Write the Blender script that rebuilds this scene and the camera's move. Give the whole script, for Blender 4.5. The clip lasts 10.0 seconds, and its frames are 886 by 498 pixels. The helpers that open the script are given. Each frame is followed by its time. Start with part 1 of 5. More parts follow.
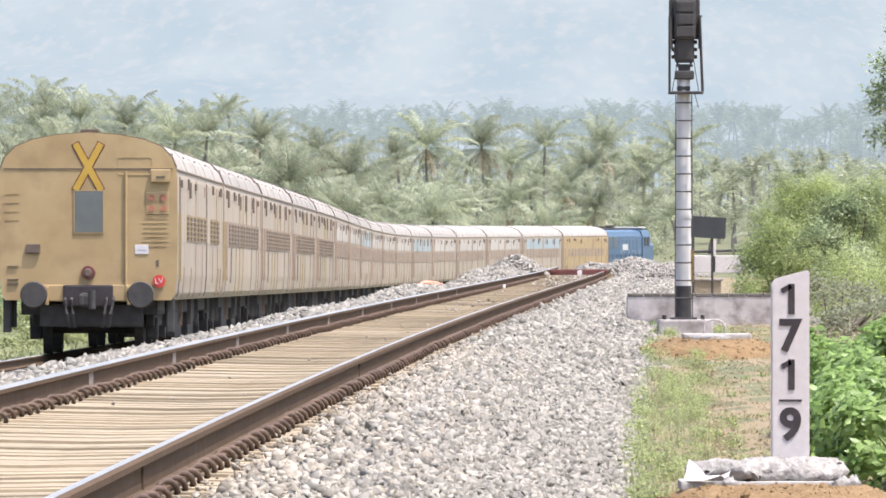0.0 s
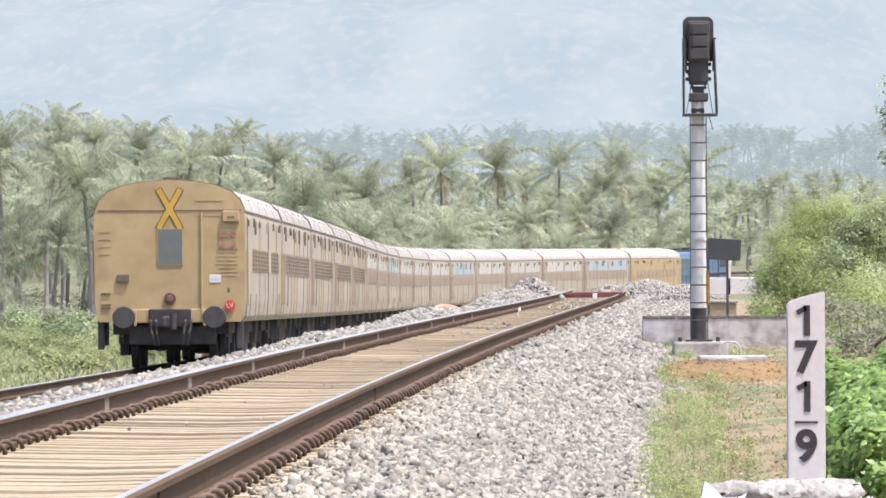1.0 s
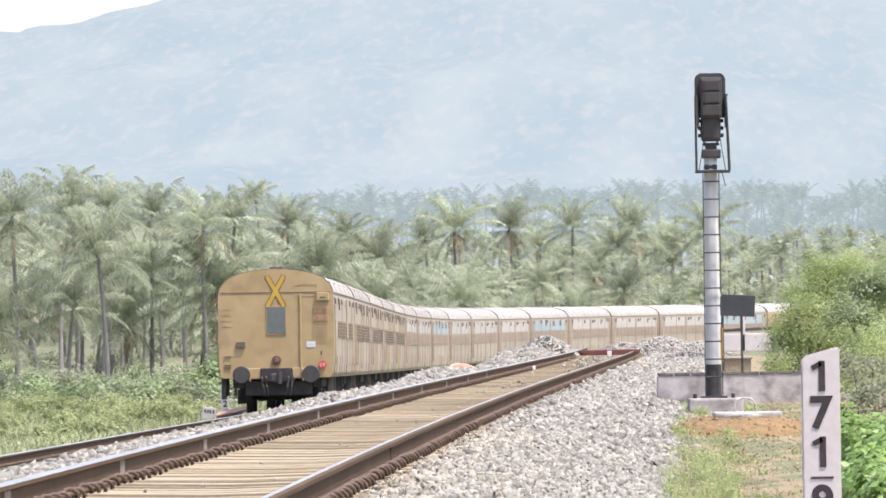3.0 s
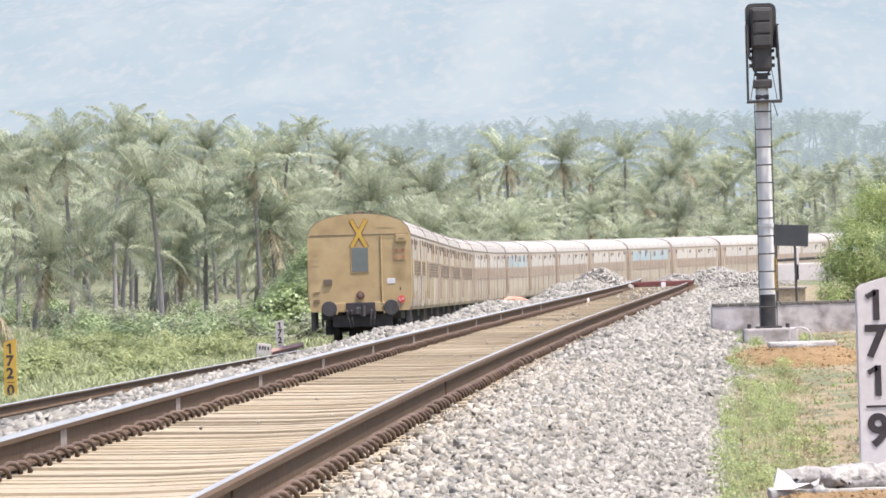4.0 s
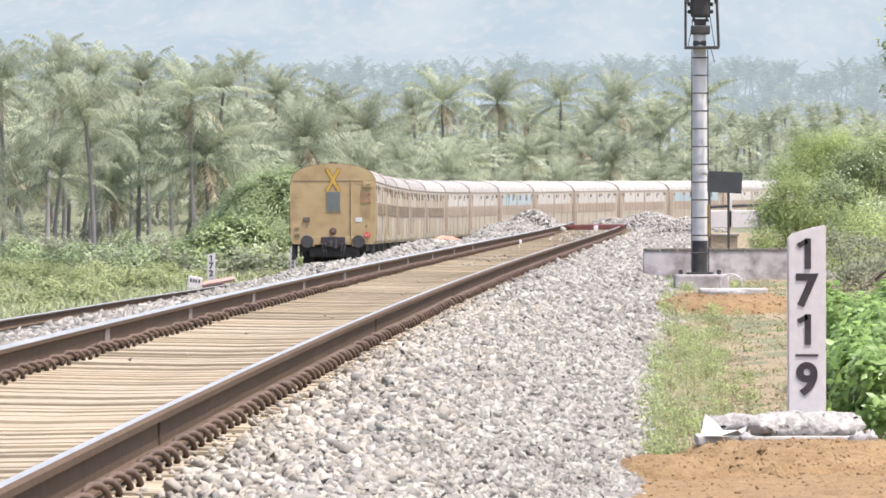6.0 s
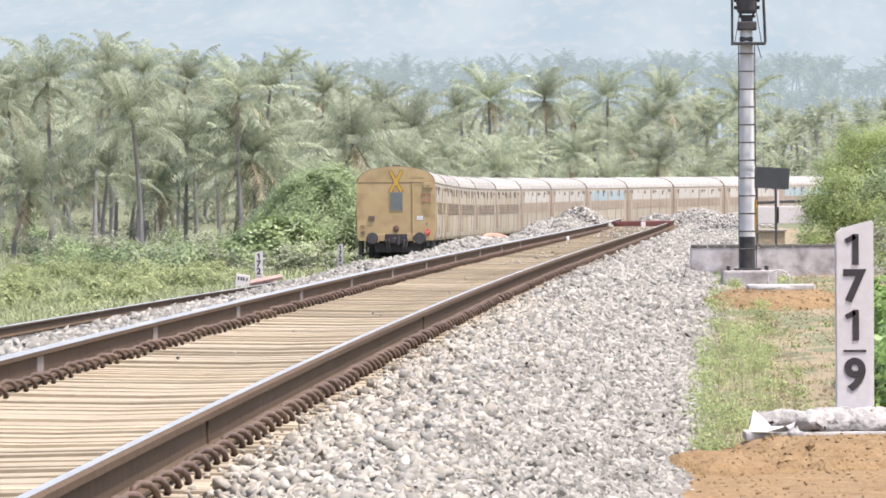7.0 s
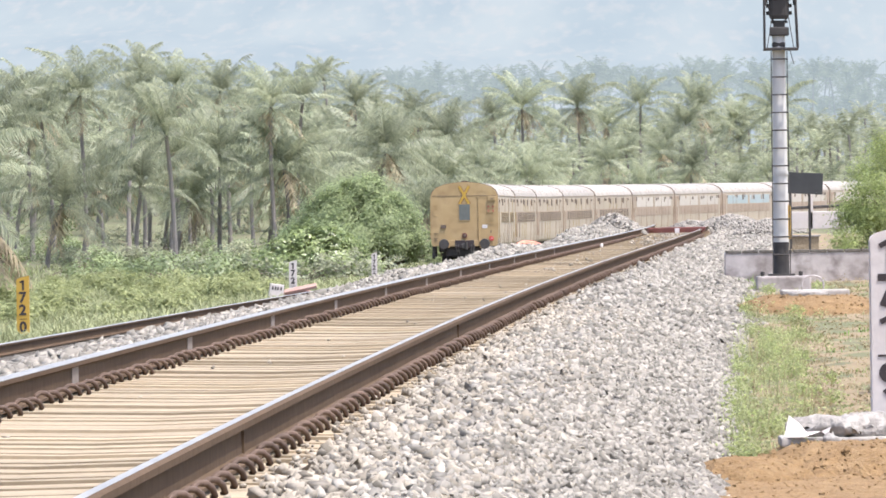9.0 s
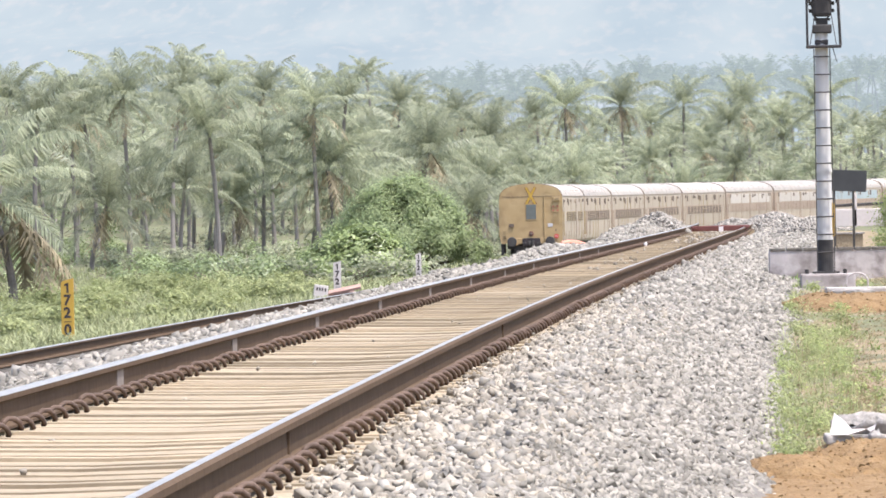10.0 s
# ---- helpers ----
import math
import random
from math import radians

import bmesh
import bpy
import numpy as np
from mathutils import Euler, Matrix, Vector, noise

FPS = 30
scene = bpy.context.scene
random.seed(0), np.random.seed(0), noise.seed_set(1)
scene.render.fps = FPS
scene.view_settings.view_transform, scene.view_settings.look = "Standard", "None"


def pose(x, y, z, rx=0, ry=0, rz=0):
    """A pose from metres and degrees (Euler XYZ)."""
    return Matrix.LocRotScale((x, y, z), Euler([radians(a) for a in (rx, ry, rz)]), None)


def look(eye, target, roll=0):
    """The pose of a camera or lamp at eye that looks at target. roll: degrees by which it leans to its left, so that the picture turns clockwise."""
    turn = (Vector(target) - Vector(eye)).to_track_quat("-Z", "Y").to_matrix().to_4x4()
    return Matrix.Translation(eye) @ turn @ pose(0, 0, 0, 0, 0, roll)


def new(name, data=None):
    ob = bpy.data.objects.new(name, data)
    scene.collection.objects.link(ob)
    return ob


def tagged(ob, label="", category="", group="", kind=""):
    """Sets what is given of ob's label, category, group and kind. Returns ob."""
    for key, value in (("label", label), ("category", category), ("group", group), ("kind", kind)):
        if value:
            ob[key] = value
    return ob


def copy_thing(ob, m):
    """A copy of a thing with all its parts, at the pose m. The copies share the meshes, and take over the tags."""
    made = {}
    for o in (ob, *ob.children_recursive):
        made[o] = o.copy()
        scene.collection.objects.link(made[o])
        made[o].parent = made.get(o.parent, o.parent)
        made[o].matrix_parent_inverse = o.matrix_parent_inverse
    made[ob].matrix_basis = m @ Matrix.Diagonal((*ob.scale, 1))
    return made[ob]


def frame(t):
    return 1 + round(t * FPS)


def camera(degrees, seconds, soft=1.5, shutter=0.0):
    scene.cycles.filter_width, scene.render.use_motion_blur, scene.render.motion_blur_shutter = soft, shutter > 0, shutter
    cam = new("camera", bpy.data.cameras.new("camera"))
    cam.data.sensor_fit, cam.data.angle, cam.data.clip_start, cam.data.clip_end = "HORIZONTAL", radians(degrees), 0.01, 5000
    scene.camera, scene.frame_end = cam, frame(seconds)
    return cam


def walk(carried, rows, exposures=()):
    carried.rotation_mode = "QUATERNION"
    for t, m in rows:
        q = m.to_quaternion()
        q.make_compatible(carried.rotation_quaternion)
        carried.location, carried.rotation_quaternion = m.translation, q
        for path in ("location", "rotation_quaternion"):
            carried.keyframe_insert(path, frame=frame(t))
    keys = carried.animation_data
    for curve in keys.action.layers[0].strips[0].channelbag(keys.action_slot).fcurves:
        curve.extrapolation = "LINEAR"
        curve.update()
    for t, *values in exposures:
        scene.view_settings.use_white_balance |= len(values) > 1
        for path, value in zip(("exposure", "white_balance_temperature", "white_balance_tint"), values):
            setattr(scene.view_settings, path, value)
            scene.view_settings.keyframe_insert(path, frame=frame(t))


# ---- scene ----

EYE = (0.0, 0.0, 1.4)          # z = 0 is the rail top of the line the train runs on
cam = camera(6.648, 10.0, soft=1.7)
AIM = [  # seconds, point looked at, roll
    (0.0, (0.000, 100.0, 1.785), -0.000),
    (0.5, (0.004, 100.0, 1.810), -0.188),
    (1.0, (-0.196, 100.0, 2.094), -0.311),
    (1.5, (-0.391, 100.0, 2.196), -0.290),
    (2.0, (-0.500, 100.0, 2.371), -0.215),
    (2.5, (-0.684, 100.0, 2.490), -0.848),
    (2.7, (-0.395, 100.0, 2.875), -0.797),
    (3.8, (-0.913, 100.0, 2.669), -1.454),
    (4.0, (-1.083, 100.0, 2.019), -1.608),
    (4.5, (-1.326, 100.0, 1.824), -1.045),
    (5.0, (-0.484, 100.0, 1.610), -0.388),
    (5.5, (-0.221, 100.0, 1.123), -0.150),
    (6.0, (-0.214, 100.0, 1.199), -0.090),
    (6.2, (-0.473, 100.0, 1.025), -0.097),
    (7.3, (-0.819, 100.0, 1.195), -0.359),
    (7.5, (-0.595, 100.0, 1.181), -0.450),
    (8.0, (-0.638, 100.0, 1.196), -0.492),
    (8.5, (-1.235, 100.0, 1.352), -0.880),
    (9.0, (-1.280, 100.0, 1.274), -0.783),
    (9.5, (-2.147, 100.0, 1.262), -1.009),
    (10.0, (-1.858, 100.0, 1.284), -1.168),
]
walk(cam, [(t, look(EYE, aim, roll)) for t, aim, roll in AIM], exposures=[(0.0, 1.19, 6150, 12), (10.0, 1.19, 6150, 12)])

# ---- daylight ----
SUN_EL, SUN_AZ = radians(69), radians(122)   # azimuth from +y towards +x
world = bpy.data.worlds.new("sky")
scene.world = world
world.use_nodes = True
wt = world.node_tree
sky = wt.nodes.new("ShaderNodeTexSky")
sky.sky_type, sky.sun_disc = "NISHITA", False
sky.sun_elevation, sky.sun_rotation = SUN_EL, SUN_AZ
sky.air_density, sky.dust_density, sky.ozone_density = 1.0, 4.0, 1.0
wt.nodes["Background"].inputs["Strength"].default_value = 0.15
wt.links.new(sky.outputs[0], wt.nodes["Background"].inputs["Color"])
sun = new("sun", bpy.data.lights.new("sun", "SUN"))
sun.data.energy, sun.data.angle, sun.data.color = 3.1, radians(1.5), (1.0, 0.95, 0.87)
sun_from = Vector((math.sin(SUN_AZ) * math.cos(SUN_EL), math.cos(SUN_AZ) * math.cos(SUN_EL), math.sin(SUN_EL)))
sun.matrix_world = look(sun_from * 50, (0, 0, 0))

# ---- materials ----
def material(name, dark, light, rough=0.8, grain=8.0, stain=0.6, bump=0.2, metal=0.0, through_light=0.0, island=0.0, each=0.0, stretch=(1, 1, 1), spec=0.3, stain_color=None, stain_amount=0.0):
    """Two colours mixed by a fine grain and a broad stain; island and each vary the brightness piece by piece."""
    m = bpy.data.materials.new(name)
    m.use_nodes = True
    nt = m.node_tree
    n, ln = nt.nodes, nt.links.new
    b = n["Principled BSDF"]
    b.inputs["Roughness"].default_value, b.inputs["Metallic"].default_value = rough, metal
    b.inputs["Specular IOR Level"].default_value = spec
    co = n.new("ShaderNodeTexCoord")
    mp = n.new("ShaderNodeMapping")
    mp.inputs["Scale"].default_value = stretch
    ln(co.outputs["Object"], mp.inputs[0])
    def noise_tex(scale, detail):
        t = n.new("ShaderNodeTexNoise")
        t.inputs["Scale"].default_value, t.inputs["Detail"].default_value = scale, detail
        ln(mp.outputs[0], t.inputs["Vector"])
        return t.outputs["Fac"]
    fine, broad = noise_tex(grain, 4.0), noise_tex(stain, 3.0)
    add = n.new("ShaderNodeMath")
    add.operation = "MULTIPLY_ADD"
    ln(fine, add.inputs[0]); add.inputs[1].default_value = 0.55
    half = n.new("ShaderNodeMath")
    half.operation = "MULTIPLY"
    ln(broad, half.inputs[0]); half.inputs[1].default_value = 0.45
    ln(half.outputs[0], add.inputs[2])
    ramp = n.new("ShaderNodeMapRange")
    ramp.inputs["From Min"].default_value, ramp.inputs["From Max"].default_value = 0.3, 0.7
    ln(add.outputs[0], ramp.inputs["Value"])
    mix = n.new("ShaderNodeMix")
    mix.data_type = "RGBA"
    mix.inputs["A"].default_value, mix.inputs["B"].default_value = (*dark, 1), (*light, 1)
    ln(ramp.outputs[0], mix.inputs["Factor"])
    color = mix.outputs["Result"]
    if stain_color:
        st = noise_tex(stain * 2.7, 5.0)
        r2 = n.new("ShaderNodeMapRange")
        r2.inputs["From Min"].default_value, r2.inputs["From Max"].default_value = 0.48, 0.68
        r2.inputs["To Max"].default_value = stain_amount
        ln(st, r2.inputs["Value"])
        mx = n.new("ShaderNodeMix")
        mx.data_type = "RGBA"
        ln(r2.outputs[0], mx.inputs["Factor"]); ln(color, mx.inputs["A"])
        mx.inputs["B"].default_value = (*stain_color, 1)
        color = mx.outputs["Result"]
    for amount, node, socket in ((island, "ShaderNodeNewGeometry", "Random Per Island"), (each, "ShaderNodeObjectInfo", "Random")):
        if amount:
            g = n.new(node)
            r = n.new("ShaderNodeMapRange")
            r.inputs["To Min"].default_value, r.inputs["To Max"].default_value = 1 - amount, 1 + amount
            ln(g.outputs[socket], r.inputs["Value"])
            h = n.new("ShaderNodeHueSaturation")
            ln(r.outputs[0], h.inputs["Value"]); ln(color, h.inputs["Color"])
            color = h.outputs[0]
    ln(color, b.inputs["Base Color"])
    if bump:
        bp = n.new("ShaderNodeBump")
        bp.inputs["Strength"].default_value = bump
        bp.inputs["Distance"].default_value = 0.02
        ln(fine, bp.inputs["Height"]); ln(bp.outputs[0], b.inputs["Normal"])
    if through_light:
        tr = n.new("ShaderNodeBsdfTranslucent")
        ln(color, tr.inputs["Color"])
        ms = n.new("ShaderNodeMixShader")
        ms.inputs[0].default_value = through_light
        out = n["Material Output"]
        ln(b.outputs[0], ms.inputs[1]); ln(tr.outputs[0], ms.inputs[2]); ln(ms.outputs[0], out.inputs["Surface"])
    return m


EARTH = material("dry_earth", (0.165, 0.123, 0.075), (0.245, 0.188, 0.115), 0.95, 3, 0.5, 0.5, stain_color=(0.19, 0.15, 0.08), stain_amount=0.5)
GROVE = material("grassy_earth", (0.085, 0.095, 0.045), (0.15, 0.15, 0.08), 0.95, 1.5, 0.08, 0.5, stain_color=(0.10, 0.075, 0.05), stain_amount=0.6)
BOARD = material("dark_grey_sheet", (0.035, 0.036, 0.038), (0.055, 0.056, 0.058), 0.6, 4, 1, 0.02)
SOIL = material("orange_soil", (0.128, 0.078, 0.035), (0.238, 0.15, 0.07), 0.95, 40, 2.6, 1.0, stain_color=(0.245, 0.165, 0.085), stain_amount=0.6)
# stone of the heaps: paler and more even than the ballast
HEAP_STONE = material("pale_crushed_stone", (0.215, 0.195, 0.17), (0.33, 0.303, 0.268), 0.85, 14, 1.0, 0.2, island=0.25)
STONE = material("granite_ballast", (0.15, 0.137, 0.117), (0.282, 0.26, 0.226), 0.85, 14, 1.0, 0.3, island=0.4)
LOOSE_STONE = material("loose_granite_stone", (0.19, 0.168, 0.138), (0.305, 0.275, 0.23), 0.85, 14, 1.0, 0.3, each=0.25)
DUST_STONE = material("dusty_small_stone", (0.20, 0.174, 0.138), (0.315, 0.28, 0.23), 0.9, 14, 1.0, 0.3, island=0.4)
BED = material("ballast_fines", (0.10, 0.089, 0.076), (0.19, 0.17, 0.148), 0.95, 18, 0.8, 0.8)
CONCRETE = material("dusty_concrete", (0.235, 0.185, 0.122), (0.345, 0.282, 0.195), 0.9, 9, 0.6, 0.6, each=0.28, stain_color=(0.20, 0.155, 0.10), stain_amount=0.3)
INFILL = material("cream_stone_dust", (0.225, 0.178, 0.118), (0.33, 0.27, 0.19), 0.95, 20, 1.2, 0.8)
VINE_LEAF = material("fresh_vine_leaf", (0.21, 0.31, 0.085), (0.32, 0.43, 0.15), 0.4, 1.5, 0.4, 0.0, through_light=0.55, island=0.35, spec=0.45)
RAIL = material("brown_rail_steel", (0.069, 0.045, 0.028), (0.108, 0.073, 0.047), 0.85, 10, 0.8, 0.15, spec=0.08)
RAIL_TOP = material("worn_rail_head", (0.20, 0.20, 0.196), (0.285, 0.285, 0.28), 0.55, 4, 0.7, 0.03, metal=0.2)
CLIP = material("rusted_clip", (0.075, 0.048, 0.034), (0.12, 0.08, 0.06), 0.75, 40, 5, 0.2, each=0.2)
TAN = material("tan_coach_paint", (0.34, 0.235, 0.115), (0.42, 0.305, 0.16), 0.5, 2.2, 0.7, 0.03, stain_color=(0.24, 0.16, 0.085), stain_amount=0.5)
CREAM = material("faded_cream_paint", (0.35, 0.285, 0.215), (0.43, 0.36, 0.28), 0.55, 3.0, 0.5, 0.05, stretch=(1, 1, 0.25), stain_color=(0.27, 0.20, 0.15), stain_amount=0.6, each=0.08)
BROWN = material("faded_brown_paint", (0.275, 0.205, 0.155), (0.365, 0.28, 0.215), 0.6, 4.0, 0.6, 0.05, stretch=(1, 1, 0.3), each=0.1)
STRIPE = material("ochre_stripe_paint", (0.30, 0.225, 0.10), (0.38, 0.29, 0.15), 0.6, 5, 1, 0.05)
ROOF = material("whitewashed_roof", (0.25, 0.225, 0.197), (0.355, 0.325, 0.29), 0.7, 1.6, 0.35, 0.1, each=0.12, stain_color=(0.25, 0.20, 0.17), stain_amount=0.45)
GREY_GLASS = material("grey_shuttered_glass", (0.105, 0.112, 0.105), (0.15, 0.158, 0.148), 0.45, 3, 1, 0.0, spec=0.3)
PALE_PANEL = material("pale_window_panel", (0.42, 0.37, 0.325), (0.50, 0.45, 0.40), 0.5, 3, 0.6, 0.0, each=0.06)
BLUE_PANEL = material("light_blue_window_panel", (0.28, 0.335, 0.36), (0.36, 0.415, 0.435), 0.4, 3, 0.6, 0.0)
BLUE = material("blue_engine_paint", (0.062, 0.105, 0.165), (0.09, 0.14, 0.205), 0.5, 2, 0.6, 0.03)
# grimy black, its colour lifted a little to imitate haze
BLACK = material("hazed_grimy_black_steel", (0.036, 0.033, 0.032), (0.068, 0.062, 0.059), 0.75, 6, 1, 0.2)
DARK_VENT = material("dark_vent", (0.105, 0.076, 0.06), (0.155, 0.115, 0.092), 0.8, 8, 2, 0.1)
LOUVRE = material("dark_louvre", (0.075, 0.055, 0.04), (0.115, 0.085, 0.062), 0.8, 8, 2, 0.1)
YELLOW = material("yellow_paint", (0.40, 0.245, 0.04), (0.48, 0.305, 0.058), 0.55, 6, 1, 0.02)
RED = material("red_paint", (0.55, 0.05, 0.04), (0.66, 0.08, 0.06), 0.5, 6, 1, 0.02)
DULL_RED = material("dull_red_paint", (0.10, 0.036, 0.032), (0.165, 0.06, 0.05), 0.6, 6, 1, 0.1)
WHITE = material("white_paint", (0.52, 0.49, 0.49), (0.62, 0.58, 0.58), 0.6, 12, 1.5, 0.1)
LIMEWASH = material("chipped_limewash", (0.49, 0.44, 0.42), (0.57, 0.52, 0.495), 0.8, 18, 2.5, 0.12)
INK = material("black_paint", (0.03, 0.022, 0.024), (0.055, 0.045, 0.045), 0.6, 12, 2, 0.05)
SILVER = material("aluminium_paint", (0.44, 0.425, 0.415), (0.56, 0.54, 0.525), 0.75, 5, 0.8, 0.05, stretch=(1, 1, 0.3))
OLD_WALL = material("weathered_plaster", (0.30, 0.265, 0.25), (0.54, 0.49, 0.475), 0.9, 5.5, 1.6, 0.5, stain_color=(0.13, 0.11, 0.10), stain_amount=0.7)
BRICK_RED = material("fired_brick", (0.30, 0.11, 0.07), (0.42, 0.18, 0.12), 0.85, 7, 1, 0.3)
CEMENT = material("pale_cement", (0.30, 0.275, 0.25), (0.42, 0.39, 0.355), 0.9, 14, 2.0, 0.5)
SACK = material("cement_sack", (0.21, 0.193, 0.178), (0.40, 0.372, 0.345), 0.9, 24, 5.0, 1.0, stain_color=(0.20, 0.185, 0.17), stain_amount=0.7)
PINK = material("pinkish_masonry", (0.26, 0.155, 0.125), (0.38, 0.245, 0.205), 0.9, 9, 2, 0.4, stain_color=(0.30, 0.25, 0.21), stain_amount=0.5)
OLD_STONE = material("dusty_brown_ballast", (0.125, 0.102, 0.086), (0.215, 0.182, 0.157), 0.9, 14, 1.0, 0.3, island=0.35)
ORANGE = material("orange_plastic", (0.50, 0.20, 0.13), (0.60, 0.27, 0.19), 0.6, 5, 1, 0.05)
# leaf colour raised and greyed to imitate haze over the grove
PALM = material("hazed_coconut_leaf", (0.232, 0.25, 0.158), (0.355, 0.375, 0.255), 0.42, 2.0, 0.3, 0.0, through_light=0.5, island=0.25, each=0.22, spec=0.35)
DRY_PALM = material("dry_coconut_leaf", (0.27, 0.215, 0.135), (0.38, 0.32, 0.215), 0.7, 2.0, 0.3, 0.0, through_light=0.3, island=0.3, each=0.2)
BARK = material("palm_bark", (0.17, 0.15, 0.14), (0.26, 0.235, 0.215), 0.9, 5, 0.6, 0.4, stretch=(1, 1, 3), each=0.2)
LEAF = material("broad_leaf", (0.17, 0.215, 0.09), (0.265, 0.315, 0.15), 0.4, 1.5, 0.4, 0.0, through_light=0.35, island=0.35, each=0.12, spec=0.5)
LIGHT_LEAF = material("light_green_leaf", (0.28, 0.335, 0.12), (0.39, 0.445, 0.185), 0.45, 1.5, 0.4, 0.0, through_light=0.6, island=0.35, each=0.1, spec=0.4)
DULL_LEAF = material("dusty_scrub_leaf", (0.225, 0.238, 0.15), (0.335, 0.348, 0.235), 0.6, 1.0, 0.25, 0.0, through_light=0.45, island=0.35, each=0.12)
GLOSSY_LEAF = material("glossy_round_leaf", (0.23, 0.285, 0.11), (0.325, 0.385, 0.17), 0.28, 1.5, 0.4, 0.0, through_light=0.4, island=0.35, spec=0.7)
SCRUB_LEAF = material("yellow_green_scrub_leaf", (0.23, 0.255, 0.115), (0.36, 0.385, 0.19), 0.6, 0.5, 0.12, 0.0, through_light=0.5, island=0.3)
GRASS = material("dry_grass", (0.215, 0.17, 0.095), (0.325, 0.262, 0.155), 0.7, 0.9, 0.3, 0.0, through_light=0.35, island=0.3)
GREEN_GRASS = material("green_grass", (0.12, 0.20, 0.04), (0.20, 0.30, 0.07), 0.6, 0.9, 0.3, 0.0, through_light=0.35, island=0.3)
LEFT_GRASS = material("dusty_green_grass", (0.215, 0.235, 0.115), (0.335, 0.35, 0.195), 0.7, 0.5, 0.12, 0.0, through_light=0.35, island=0.35)
TREE_LEAF = material("dull_tree_leaf", (0.30, 0.355, 0.18), (0.40, 0.46, 0.265), 0.5, 1.2, 0.3, 0.0, through_light=0.6, island=0.3)


def distant(name, dark, light, haze_color, amount):
    """Woods more than a kilometre off, their haze painted in as a pale glow, as on the hill behind them."""
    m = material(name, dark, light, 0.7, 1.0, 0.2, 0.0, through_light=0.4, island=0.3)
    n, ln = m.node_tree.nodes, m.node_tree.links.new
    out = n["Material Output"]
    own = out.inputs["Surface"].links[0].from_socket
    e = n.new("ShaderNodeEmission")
    e.inputs["Color"].default_value, e.inputs["Strength"].default_value = (*haze_color, 1), 0.57
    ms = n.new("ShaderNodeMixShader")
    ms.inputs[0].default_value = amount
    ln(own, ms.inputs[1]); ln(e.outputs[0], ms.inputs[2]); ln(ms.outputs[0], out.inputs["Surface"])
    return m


HAZE_GLOW_PALM = distant("haze_glow_palm_woods", (0.09, 0.11, 0.05), (0.17, 0.20, 0.10), (0.47, 0.54, 0.575), 0.6)
HAZE_GLOW_BARK = distant("haze_glow_palm_trunks", (0.15, 0.13, 0.12), (0.22, 0.20, 0.18), (0.47, 0.54, 0.575), 0.6)
TWIG = material("brown_twig", (0.10, 0.08, 0.06), (0.17, 0.14, 0.11), 0.9, 8, 1, 0.2)

# ---- shared building blocks ----
def near_x(y):
    u = y / 100
    return -2.661 + 1.201 * u + 1.654 * u ** 2 - 0.385 * u ** 3


def near_z(y):
    u = y / 100
    return 0.493 + 0.560 * u - 0.013 * u ** 2


_ty = np.arange(20.0, 1000.0, 0.5)
_tu = (np.clip(_ty, 150, 640) - 300) / 150
_tx = -4.728 + 1.3458 * _tu + 1.0664 * _tu ** 2 + 2.9486 * _tu ** 3 + 1.1162 * _tu ** 4 - 0.4444 * _tu ** 5
_tx += np.clip(_ty - 640, 0, None) * 0.30 + np.clip(_ty - 150, None, 0) * 0.011
_ts = np.r_[0, np.cumsum(np.hypot(np.diff(_tx), np.diff(_ty)))]
_ts -= np.interp(60.0, _ty, _ts)


def main_x(y):
    return np.interp(y, _ty, _tx)


def main_z(y):
    """The line is level and climbs gently round the far curve."""
    return 0.0072 * 30 * np.log1p(np.exp((np.clip(y, 0, 900) - 395) / 30))


def main_at(s):
    return np.array([np.interp(s, _ts, _tx), np.interp(s, _ts, _ty)])


def ease(a, b, v):
    u = np.clip((np.asarray(v, float) - a) / (b - a), 0, 1)
    return u * u * (3 - 2 * u)


def ground_z(x, y):
    x, y = np.asarray(x, float), np.asarray(y, float)
    yn = np.clip(y, 0, 250)
    l = x - near_x(yn)
    base = -0.62 + np.minimum(main_z(y), 3.0) + 0.018 * np.clip(y - 600, 0, 900)
    bank = near_z(yn) - 0.64 + (0.64 - np.interp(yn, [40, 50, 100, 130, 200], [0.95, 0.90, 0.47, 0.34, 0.15])) * ease(1.6, 3.0, l)
    w = ease(-5.0, -2.8, l) * (1 - ease(16, 60, l)) * (1 - ease(262, 320, y))
    return base + (bank - base) * w


def mesh_from(name, verts, faces, mat, mats=None, face_mats=None, smooth=False):
    me = bpy.data.meshes.new(name)
    me.from_pydata([tuple(v) for v in verts], [], [tuple(f) for f in faces])
    for m in (mats or [mat]):
        me.materials.append(m)
    if face_mats is not None:
        me.polygons.foreach_set("material_index", np.asarray(face_mats, np.int32))
    if smooth:
        me.polygons.foreach_set("use_smooth", np.ones(len(me.polygons), bool))
    me.update()
    return me


def bulk_mesh(name, verts, faces, mat, smooth=False):
    """A large mesh from arrays: verts (n, 3) and faces (m, k) all of k corners."""
    me = bpy.data.meshes.new(name)
    v, f = np.asarray(verts, np.float32), np.asarray(faces, np.int32)
    me.vertices.add(len(v)); me.vertices.foreach_set("co", v.ravel())
    me.loops.add(f.size); me.loops.foreach_set("vertex_index", f.ravel())
    me.polygons.add(len(f)); me.polygons.foreach_set("loop_start", np.arange(0, f.size, f.shape[1], dtype=np.int32))
    me.materials.append(mat)
    if smooth:
        me.polygons.foreach_set("use_smooth", np.ones(len(f), bool))
    me.update(calc_edges=True)
    return me


